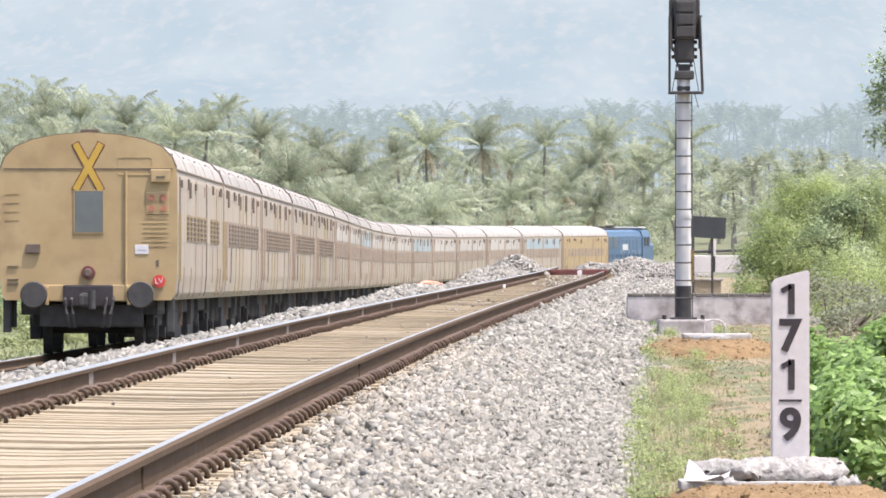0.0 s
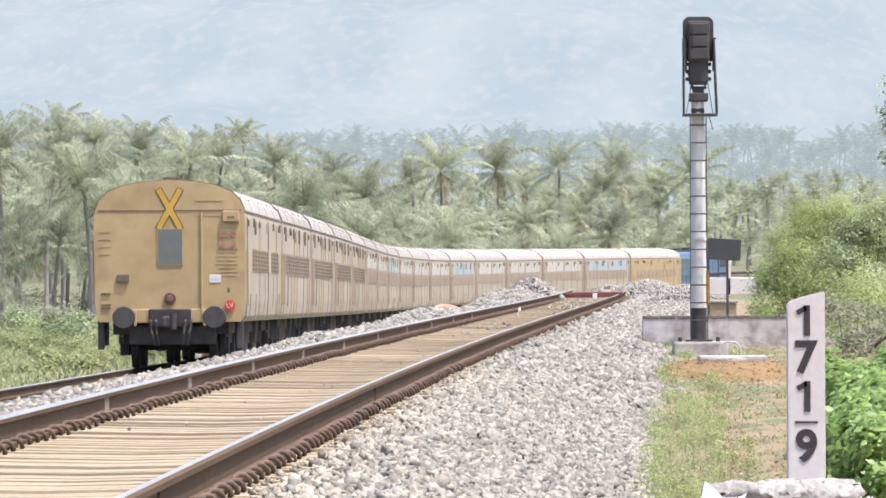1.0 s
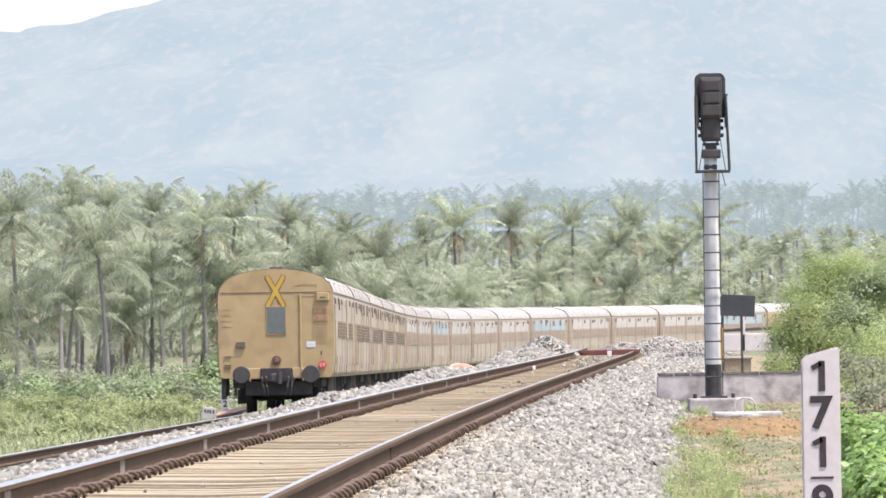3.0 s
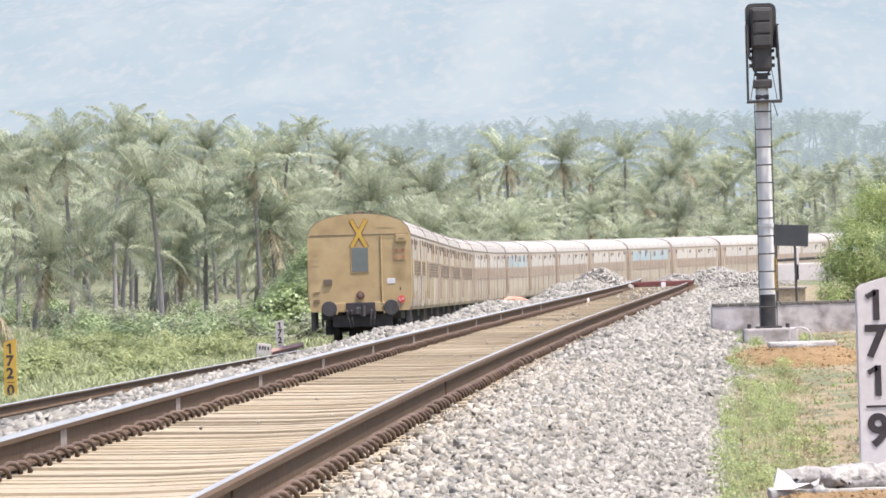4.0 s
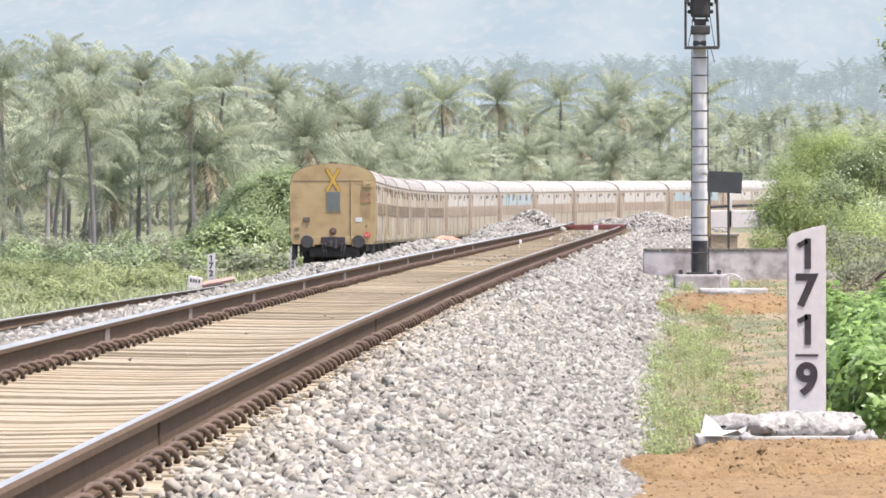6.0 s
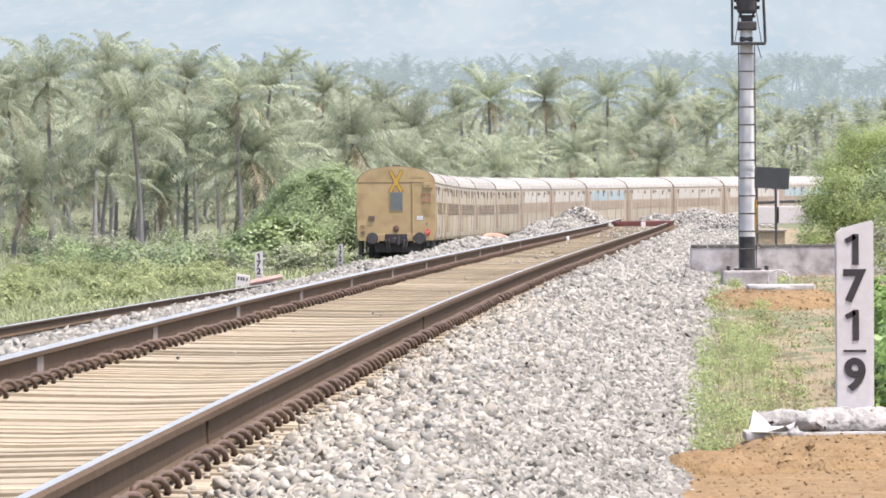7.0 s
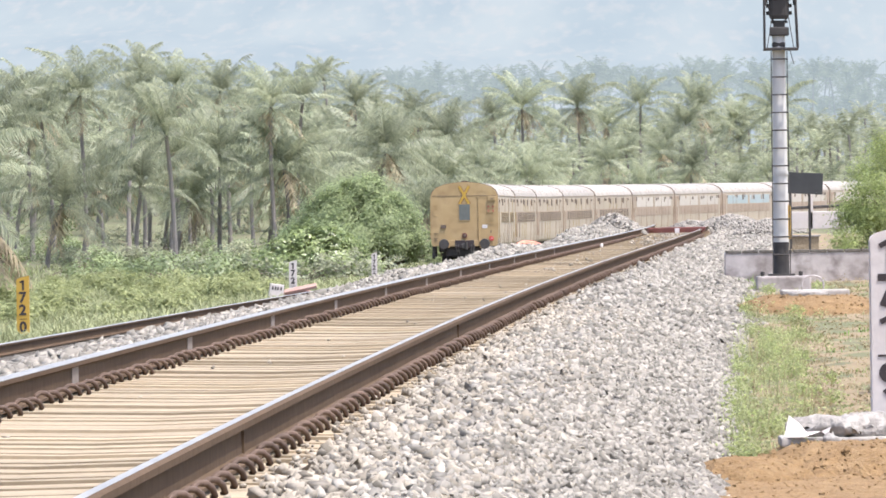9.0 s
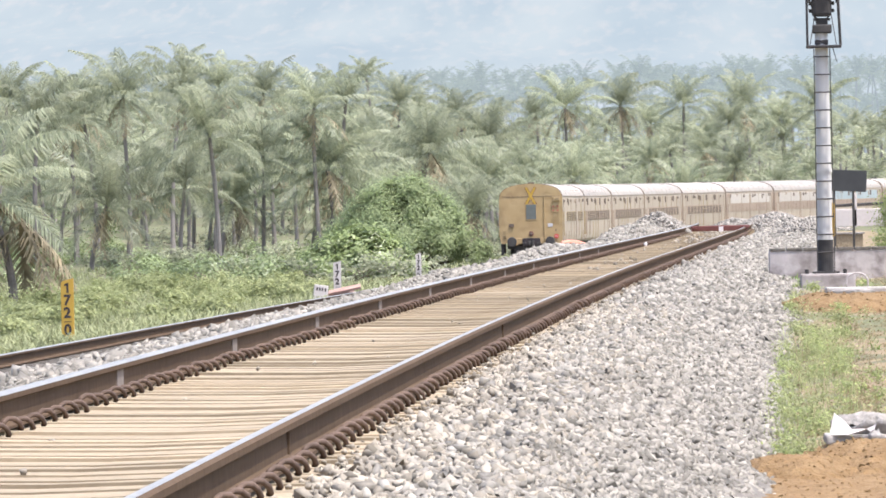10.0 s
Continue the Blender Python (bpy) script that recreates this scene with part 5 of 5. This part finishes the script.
for sx, xt in ((-1, -0.19), (1, 0.24)):
    for sy in (-0.18, 0.18):
        part("guard_post", rod(B(), (xt + (0.02 if sx > 0 else -0.0), sy, 3.94), (xt - (0.02 if sx > 0 else 0), sy, 4.98), 0.013, n=6), BLACK, sg)
    part("guard_rail", rod(B(), (xt, -0.18, 4.97), (xt, 0.18, 4.97), 0.012, n=6), BLACK, sg)
    part("guard_panel", box(B(), (xt * 0.9, 0.0, 4.74), (0.02, 0.34, 0.42)), BLACK, sg)
part("guard_rail", rod(B(), (-0.19, 0.18, 4.97), (0.24, 0.18, 4.97), 0.012, n=6), BLACK, sg)
part("stay", rod(B(), (-0.16, -0.17, 3.95), (-0.06, -0.1, 4.5), 0.006, n=5), BLACK, sg)
part("stay", rod(B(), (0.2, -0.17, 3.95), (0.1, -0.1, 4.6), 0.006, n=5), BLACK, sg)
part("stay", rod(B(), (0.2, -0.17, 3.72), (0.14, -0.1, 3.95), 0.006, n=5), BLACK, sg)
part("junction_box", box(B(), (0.01, -0.02, 4.17), (0.26, 0.22, 0.12), 0.02), BLACK, sg)
bm = B()
box(bm, (0.01, 0, 4.27), (0.16, 0.16, 0.1), 0.02)
for sx in (-1, 1):
    box(bm, (0.01 + sx * 0.09, 0, 4.30), (0.05, 0.14, 0.03), 0.005)
    rod(bm, (0.01 + sx * 0.05, -0.05, 4.28), (0.01 + sx * 0.11, -0.05, 4.36), 0.012, n=6)
part("bracket", bm, BLACK, sg)
part("lower_unit", box(B(), (0.01, -0.02, 4.52), (0.27, 0.24, 0.36), 0.05), BLACK, sg)
for z in (4.42, 4.52, 4.62):
    for sx in (-1, 1):
        part("hinge", box(B(), (0.01 + sx * 0.155, -0.02, z), (0.04, 0.06, 0.05), 0.008), BLACK, sg)
bm = B()
arc = [(0.21, 4.66), (0.21, 5.18)] + [(0.21 - 0.09 + 0.09 * math.cos(a), 5.18 + 0.09 * math.sin(a)) for a in (0.4, 0.8, 1.2, 1.57)]
arc += [(-x, z) for x, z in reversed(arc)]
sweep(bm, [(x + 0.01, z) for x, z in arc], -0.03, 0.02)
hd = part("backboard", bm, BLACK, sg, "black signal head backboard with rounded top")
for z in (4.78, 4.95, 5.12):
    bm = B()
    rod(bm, (0.01, 0.12, z), (0.01, 0.02, z), 0.072, 0.078, 18)
    part("lamp_unit", bm, BLACK, hd)
    part("hood", box(B(), (0.01, 0.17, z + 0.07), (0.17, 0.2, 0.02), 0.008), BLACK, hd)
part("casing", box(B(), (0.015, -0.10, 4.93), (0.30, 0.16, 0.56), 0.04), BLACK, hd)
for z in (4.76, 4.93, 5.1):
    part("casing_door", box(B(), (0.015, -0.19, z), (0.24, 0.03, 0.145), 0.012), BLACK, hd)
part("latch_bar", box(B(), (-0.06, -0.21, 5.0), (0.018, 0.012, 0.3)), BLACK, hd)
part("cable", tube(B(), [(-0.13, -0.06, 4.85), (-0.16, -0.12, 4.6), (-0.1, -0.12, 4.35), (-0.04, -0.1, 4.2)], 0.009, 6), BLACK, sg)

# ---- board, walls and odds and ends ----
bd = thing("notice_board", pose(4.63, 135.0, 1.0, 0, 0, 6), "dark grey metal notice board on two thin legs", "sign board")
board = part("plate", box(B(), (0, 0, 1.305), (0.62, 0.02, 0.375), 0.004), BOARD, bd)
board.matrix_basis = Matrix.Rotation(radians(3), 4, "Y")
for x, z in ((-0.2, 0.4), (0.14, 0.3)):
    part("leg", box(B(), (x, 0.03, (z - 0.25 + 1.32) / 2), (0.04, 0.04, 1.32 - z + 0.25), 0.004), BLACK, bd)

wl = thing("retaining_wall", pose(0, 113.0, 0), "low weathered grey plastered wall across the cess", "low wall")
part("wall_body", box(B(), (6.0, 0, 0.74), (6.56, 0.34, 0.80), 0.02), OLD_WALL, wl)
for k in range(26):
    part("brick", box(B(), (2.85 + k * 0.252, 0, 1.155), (0.235, 0.36, 0.045), 0.008), BED, wl)
bx = part("cable_pit", box(B(), (4.85, 140.0, 1.18), (0.5, 0.5, 0.36), 0.02), INFILL)
tagged(bx, "small brick cable pit with a cement cap", "cable pit")
part("cap", box(B(), (4.85, 140.0, 1.375), (0.56, 0.56, 0.035), 0.01), SACK, bx)
pw = thing("culvert_parapet", pose(0, 190.0, 0.09), "faded pinkish white culvert parapet with a dark pipe rail", "parapet wall")
part("wall_body", box(B(), (7.0, 0, 1.66), (2.4, 0.4, 0.44), 0.02), LIMEWASH, pw)
for x in (5.95, 6.75):
    part("pillar", box(B(), (x, -0.05, 1.85), (0.075, 0.3, 0.85), 0.015), LIMEWASH, pw)
part("pipe_rail", rod(B(), (6.0, -0.1, 1.96), (8.0, -0.1, 2.03), 0.035, n=10), BLACK, pw)
# buffer at the end of the new line
br = thing("track_barrier", pose(3.62, 205.0, float(near_z(205)) - 0.05), "dull red timber barrier laid across the rails", "barrier")
part("beam", box(B(), (0.0, 0.0, 0.03), (1.5, 0.14, 0.14), 0.02, radians(-6)), DULL_RED, br)
part("beam", box(B(), (0.25, 1.6, 0.07), (1.2, 0.12, 0.08), 0.02, radians(5)), DULL_RED, br)
part("side_plank", box(B(), (-0.66, 0.8, 0.05), (0.12, 1.9, 0.08), 0.02), DULL_RED, br)
part("side_plank", box(B(), (0.74, 0.8, 0.05), (0.12, 1.9, 0.08), 0.02), DULL_RED, br)
part("rag", box(B(), (0.05, -0.1, 0.01), (0.12, 0.04, 0.13), 0.01), WHITE, br, "white rag tied to the beam")
tagged(lump("limestone_lump", [(-0.04, 0.02, 0.02), (0.0, 0.032, 0.03), (0.02, 0.02, 0.02), (0.03, 0.01, 0.01)], LIMEWASH, 5, 0.08, pose(1.2, 150.0, float(near_z(150)) - 0.06), 9), "white stone lying on the far rail", "stone")
tagged(part("cable_pipe", tube(B(), [(-0.62, 200.0, 1.24), (-0.45, 200.3, 1.27), (-0.2, 200.5, 1.24), (0.05, 201, 1.16), (0.3, 202, 1.05)], [0.05, 0.08, 0.09, 0.08, 0.06], 10), ORANGE), "faded orange corrugated cable pipe on the ballast", "cable pipe")
slab = part("broken_slab", box(B(), (0, 0, 0), (1.05, 0.4, 0.09), 0.02), PINK)
slab.matrix_basis = Matrix.Translation((-7.75, 245.6, -0.13)) @ Matrix.Rotation(radians(-11), 4, "Y") @ Matrix.Rotation(radians(14), 4, "X")
tagged(slab, "broken pinkish slab lying tilted beside the main line", "broken slab")
tagged(lump("dirt_mound", [(-0.5, 0.9, 0.7), (-0.3, 0.7, 0.5), (-0.18, 0.4, 0.3), (-0.12, 0.1, 0.1)], PINK, 16, 0.08, pose(-7.9, 246.0, 0.0), 16), "low mound of pinkish dirt by the white stone", "dirt mound")
st = thing("painted_stone", pose(-8.5, 245.0, -0.12, 0, 8, 10), "white painted boundary stone with dark lettering", "boundary stone")
part("block", box(B(), (0, 0, -0.15), (0.46, 0.16, 0.62), 0.03), LIMEWASH, st)
for dx in (-0.14, -0.05, 0.03, 0.13):
    part("letter_bar", box(B(), (dx, -0.084, 0.02), (0.05, 0.01, 0.11)), INK, st)
for k, (l, y, w) in enumerate(((3.7, 71.0, 0.16), (3.95, 68.0, 0.12), (4.3, 66.0, 0.09), (3.55, 83.0, 0.1), (4.0, 60.0, 0.07))):
    x = float(near_x(y)) + l
    bm = B()
    for a in range(3):
        bm.faces.new([bm.verts.new((w * q * math.cos(a + q), 0.5 * w * q * math.sin(a * 2 + q), 0.02 + 0.03 * (q % 2))) for q in (0.3, 0.9, 1.0 + 0.1 * a)])
    bmesh.ops.solidify(bm, geom=bm.faces[:], thickness=0.006)
    ob = part("litter_scrap", bm, SACK)
    ob.matrix_basis = pose(x, y, float(ground_z(x, y)) + 0.03, 0, 0, 40 * k)
    tagged(ob, "crumpled pale scrap of litter in the grass", "litter", "litter scraps")

# ---- sleepers, clips and ballast stones ----
sleeper_ys = np.arange(20.0, TRACK_END, 0.602)
def heading(y):
    return math.atan((float(near_x(y + 0.5)) - float(near_x(y - 0.5))))


def joined(name, me, mats4, mat, parent, label):
    v0 = np.array([tuple(v.co) for v in me.vertices])
    f0 = [tuple(p.vertices) for p in me.polygons]
    V, Fc = [], []
    for m in mats4:
        r = np.array(m.to_3x3())
        k = sum(len(a) for a in V)
        V.append(v0 @ r.T + np.array(m.translation))
        Fc += [tuple(i + k for i in f) for f in f0]
    ob = new(name, mesh_from(name, np.concatenate(V), Fc, mat))
    ob.parent = parent
    return tagged(ob, label, kind="stuff")


far_sleepers, far_clips = [], []
rs = random.Random(2)
for k, y in enumerate(sleeper_ys):
    a = heading(y)
    m = Matrix.Translation((float(near_x(y)), float(y), float(near_z(y)) - 0.186 + rs.uniform(-0.007, 0.008))) @ Matrix.Rotation(-a + rs.uniform(-0.012, 0.012), 4, "Z") @ Matrix.Rotation(rs.uniform(-0.006, 0.006), 4, "Y")
    spots = [Matrix.Translation((side * 0.87 + o * 0.06, 0, 0)) @ Matrix.Rotation(0 if o > 0 else math.pi, 4, "Z") @ Matrix.Diagonal((0.72, 1.2, 0.72, 1)) for side in (-1, 1) for o in (-1, 1)]
    if k < 300:
        s = part_mesh("sleeper", SLEEPER, new_track, "", m)
        if y < 85:
            for q in spots:
                part_mesh("clip", CLIPM, s, "", q)
        else:
            far_clips += [m @ q for q in spots]
    else:
        far_sleepers.append(m)
joined("sleeper_run", SLEEPER, far_sleepers, CONCRETE, new_track, "pale concrete sleepers at the far end")
joined("clip_run", CLIPM, far_clips[:900], CLIP, new_track, "rusted rail clips farther along")
for k in range(13):
    y = 25.4 + 9.3 * k
    a = heading(y)
    m = Matrix.Translation((float(near_x(y)), y, float(near_z(y)))) @ Matrix.Rotation(-a, 4, "Z")
    ob = part("paint_mark", box(B(), (-0.855, 0, -0.095), (0.008, 0.42, 0.1)), OLD_STONE, new_track, "pale chainage paint mark on the rail web")
    ob.matrix_basis = m
for y in (31.6, 57.0):
    ob = part("rail_weld", box(B(), (0.885, 0, -0.09), (0.014, 0.05, 0.16), 0.003), RAIL, new_track)
    ob.matrix_basis = Matrix.Translation((float(near_x(y)), y, float(near_z(y)))) @ Matrix.Rotation(-heading(y), 4, "Z")

CUBE = np.array([(x, y, z) for x in (-1, 1) for y in (-1, 1) for z in (-1, 1)], float)
CUBE_F = np.array([(0, 1, 3, 2), (4, 6, 7, 5), (0, 4, 5, 1), (2, 3, 7, 6), (0, 2, 6, 4), (1, 5, 7, 3)])


def rocks(rs, n):
    """n angular stones about one unit across."""
    v = CUBE[None] * 0.5 * rs.uniform((0.55, 0.45, 0.25), (1.25, 0.95, 0.7), (n, 1, 3)) + rs.uniform(-0.26, 0.26, (n, 8, 3))
    turn = rs.uniform(0, math.pi, n)      # most lie on a flat side
    q = np.stack([np.cos(turn), rs.normal(0, 0.22, n), rs.normal(0, 0.22, n), np.sin(turn)], 1)
    loose = rs.uniform(size=n) < 0.3
    q[loose] = rs.normal(size=(loose.sum(), 4))
    q /= np.linalg.norm(q, axis=1, keepdims=True)
    w, x, y, z = q.T
    R = np.stack([1 - 2 * (y * y + z * z), 2 * (x * y - z * w), 2 * (x * z + y * w), 2 * (x * y + z * w), 1 - 2 * (x * x + z * z), 2 * (y * z - x * w), 2 * (x * z - y * w), 2 * (y * z + x * w), 1 - 2 * (x * x + y * y)], 1).reshape(n, 3, 3)
    return np.einsum("nij,nkj->nki", R, v)


def bed_z(l, y):
    zr, lt, g = near_z(y), left_top(y), ground_z(near_x(y) + 3.1, y) - 0.03
    out = np.empty_like(l)
    for i in range(len(l)):
        out[i] = np.interp(l[i], [-4.6, -3.9, -2.1, -1.75, -1.2, -0.6, 0.6, 1.0, 1.4, 1.8, 3.05, 3.6], [-0.66, -0.42, lt[i], lt[i] - 0.02, zr[i] - 0.20, zr[i] - 0.195, zr[i] - 0.195, zr[i] - 0.185, zr[i] - 0.2, zr[i] - 0.25, g[i], g[i] - 0.02])
    return out


def stone_field(name, seed, ya, yb, la, lb, per_m2, size, label, thin=0.0, mat=None):
    rs = np.random.RandomState(seed)
    n = int((yb - ya) * (lb - la) * per_m2)
    y, l = rs.uniform(ya, yb, n), rs.uniform(la, lb, n)
    if thin:      # fewer towards the rail and the outer edge
        keep = rs.uniform(size=n) < np.clip(np.minimum((l - la) / thin, (lb - l) / 0.22), 0.1, 1) ** 1.5
        y, l = y[keep], l[keep]
        n = len(y)
    s = size * rs.uniform(0.55, 1.35, (n, 1, 1))
    c = np.stack([near_x(y) + l, y, bed_z(l, y) + size * rs.uniform(-0.3, 0.5, n)], 1)
    V = (rocks(rs, n) * s + c[:, None]).reshape(-1, 3)
    Fc = (np.arange(n)[:, None, None] * 8 + CUBE_F[None]).reshape(-1, 4)
    return tagged(new(name, bulk_mesh(name, V, Fc, mat or STONE)), label, "ballast", kind="stuff")


stone_field("ballast_1", 1, 20, 42, 1.25, 3.25, 640, 0.047, "loose grey angular ballast stones of the shoulder", 0.75)
stone_field("ballast_2", 2, 42, 75, 1.2, 3.25, 440, 0.051, "loose grey angular ballast stones of the shoulder", 0.75)
stone_field("ballast_3", 3, 75, 130, 1.05, 3.3, 180, 0.064, "grey ballast stones of the shoulder", 0.45)
stone_field("ballast_4", 4, 130, 258, 1.1, 3.4, 50, 0.088, "grey ballast stones towards the line's end", 0.2)
stone_field("ballast_5", 5, 34, 90, -3.4, -1.1, 170, 0.068, "pale ballast stones between the two lines", 0.2)
stone_field("ballast_6", 6, 90, 170, -3.2, -1.1, 75, 0.08, "pale ballast stones heaped between the lines", 0.2)
stone_field("ballast_7", 7, 170, 256, -3.0, -1.1, 50, 0.1, "heaped ballast stones near the line's end", 0.3)
stone_field("ballast_8", 8, 22, 160, -0.75, 0.75, 0.4, 0.024, "scattered stones lying on the sleepers", 0.0, DUST_STONE)

stone_field("ballast_10", 10, 110, 240, -0.76, 0.76, 0.9, 0.04, "small dusty stones spilt between the rails", 0.2, DUST_STONE)
stone_field("ballast_11", 11, 172, 240, -0.76, 0.76, 5, 0.045, "small dusty stones between the rails near the end", 0.3, DUST_STONE)
stone_field("ballast_12", 12, 20, 115, 0.98, 1.7, 70, 0.026, "small cream stones strewn over the sleeper ends", 0.1, DUST_STONE)

stone_field("ballast_13", 13, 20, 80, 1.1, 2.15, 230, 0.044, "dusty cream stones between sleeper ends and shoulder", 0.12, DUST_STONE)

# crumbs on the soil mounds
rs = np.random.RandomState(55)
CRUMBS = []
for ob, n, size in ((bpy.data.objects["soil_mound"], 3500, 0.02), (bpy.data.objects["soil_mound.001"], 1500, 0.02), (bpy.data.objects["soil_mound.002"], 1200, 0.016), (bpy.data.objects["soil_mound.003"], 1800, 0.03)):
    v = np.empty(len(ob.data.vertices) * 3, np.float32)
    ob.data.vertices.foreach_get("co", v)
    v = v.reshape(-1, 3)
    c = v[rs.randint(0, len(v), n)] + np.array(ob.matrix_basis.translation)
    CRUMBS.append((rocks(rs, n) * size * rs.uniform(0.3, 1.2, (n, 1, 1)) ** 1.5 + c[:, None]).reshape(-1, 3))
V = np.concatenate(CRUMBS)
tagged(new("soil_crumbs", bulk_mesh("soil_crumbs", V, (np.arange(len(V) // 8)[:, None, None] * 8 + CUBE_F[None]).reshape(-1, 4), SOIL)), "crumbs of dry orange soil on the mounds", "soil", kind="stuff")

# older line: sleepers and trodden stones
main_sleepers = []
for y in np.arange(70.0, 330.0, 0.65):
    a = math.atan(float(main_x(y + 1) - main_x(y - 1)) / 2)
    main_sleepers.append(Matrix.Translation((float(main_x(y)), float(y), float(main_z(y)) - 0.186)) @ Matrix.Rotation(-a, 4, "Z"))
joined("old_sleeper_run", SLEEPER, main_sleepers, BED, main_track, "worn dusty sleepers of the older line")
rs = np.random.RandomState(31)
n = 9000
y = 65 + 250 * rs.uniform(0, 1, n) ** 1.5
l = np.where(rs.uniform(size=n) < 0.6, rs.uniform(0.95, 2.7, n), rs.uniform(-2.5, -0.95, n))
zl = np.interp(np.abs(l), [0.9, 1.7, 2.8], [-0.17, -0.22, -0.55])
V = (rocks(rs, n) * 0.1 * rs.uniform(0.6, 1.3, (n, 1, 1)) + np.stack([main_x(y) + l, y, main_z(y) + zl], 1)[:, None]).reshape(-1, 3)
tagged(new("ballast_9", bulk_mesh("ballast_9", V, (np.arange(n)[:, None, None] * 8 + CUBE_F[None]).reshape(-1, 4), OLD_STONE)), "dusty brown ballast stones along the main line", "ballast", kind="stuff")

# the stones nearest the shoulder's start lie loose, one by one
rs = np.random.RandomState(77)
KINDS = [bulk_mesh("stone", rocks(rs, 1)[0], CUBE_F, LOOSE_STONE) for _ in range(9)]
bed = bpy.data.objects["ballast_bed_1"]
for k in range(300):
    y, l = rs.uniform(24, 31), rs.uniform(1.8, 2.8)
    s = rs.uniform(0.035, 0.062)
    m = Matrix.Translation((float(near_x(y)) + l, y, float(bed_z(np.array([l]), np.array([y]))[0]) + s * 0.35)) @ Euler(rs.uniform(0, 6.28, 3)).to_matrix().to_4x4() @ Matrix.Scale(s, 4)
    part_mesh("stone", KINDS[k % 9], bed, "", m)

# heaps by the end of the line
def heap(seed, x, y, z, a, b, h, label):
    rs = np.random.RandomState(seed)
    n = int(1400 * a * b / 1.2)
    u, r = rs.uniform(0, 6.28, n), np.sqrt(rs.uniform(0, 1, n))
    px, py = a * r * np.cos(u), b * r * np.sin(u)
    pz = h * 0.9 * (1 - r ** 1.5) * (1 + 0.1 * r * np.sin(5 * u))
    c = np.stack([x + px, y + py, z + pz + rs.uniform(-0.03, 0.06, n)], 1)
    V = (rocks(rs, n) * 0.068 * rs.uniform(0.6, 1.3, (n, 1, 1)) + c[:, None]).reshape(-1, 3)
    Fc = (np.arange(n)[:, None, None] * 8 + CUBE_F[None]).reshape(-1, 4)
    core = lump("ballast_heap", [(-0.4, a, b), (0.0, a * 0.95, b * 0.95), (h * 0.4, a * 0.5, b * 0.5), (h * 0.62, a * 0.2, b * 0.2), (h * 0.72, 0.05, 0.05)], BED, seed, 0.03, pose(x, y, z - 0.03), 20)
    tagged(core, label, "ballast heap")
    st = new("stone_cover", bulk_mesh("stone_cover", V - [x, y, z - 0.03], Fc, HEAP_STONE))
    st.parent = core
    tagged(st, kind="stuff")


heap(1, 2.05, 214, 1.45, 0.95, 1.6, 0.62, "heap of grey ballast stones beside the rails")
heap(2, 1.2, 208, 1.35, 0.7, 1.4, 0.3, "low heap of ballast stones beside the rails")
heap(3, -0.75, 150, 0.86, 0.7, 2.0, 0.24, "low heap of ballast beside the far rail")
heap(4, 4.6, 232, 1.5, 0.9, 2.0, 0.35, "ballast heap past the end of the line")
heap(6, 5.75, 230, 1.45, 1.5, 3.0, 0.58, "broad ballast heap past the end of the line")
heap(5, 6.2, 205, 1.4, 1.0, 2.5, 0.42, "ballast heap beside the line's end")


motions()
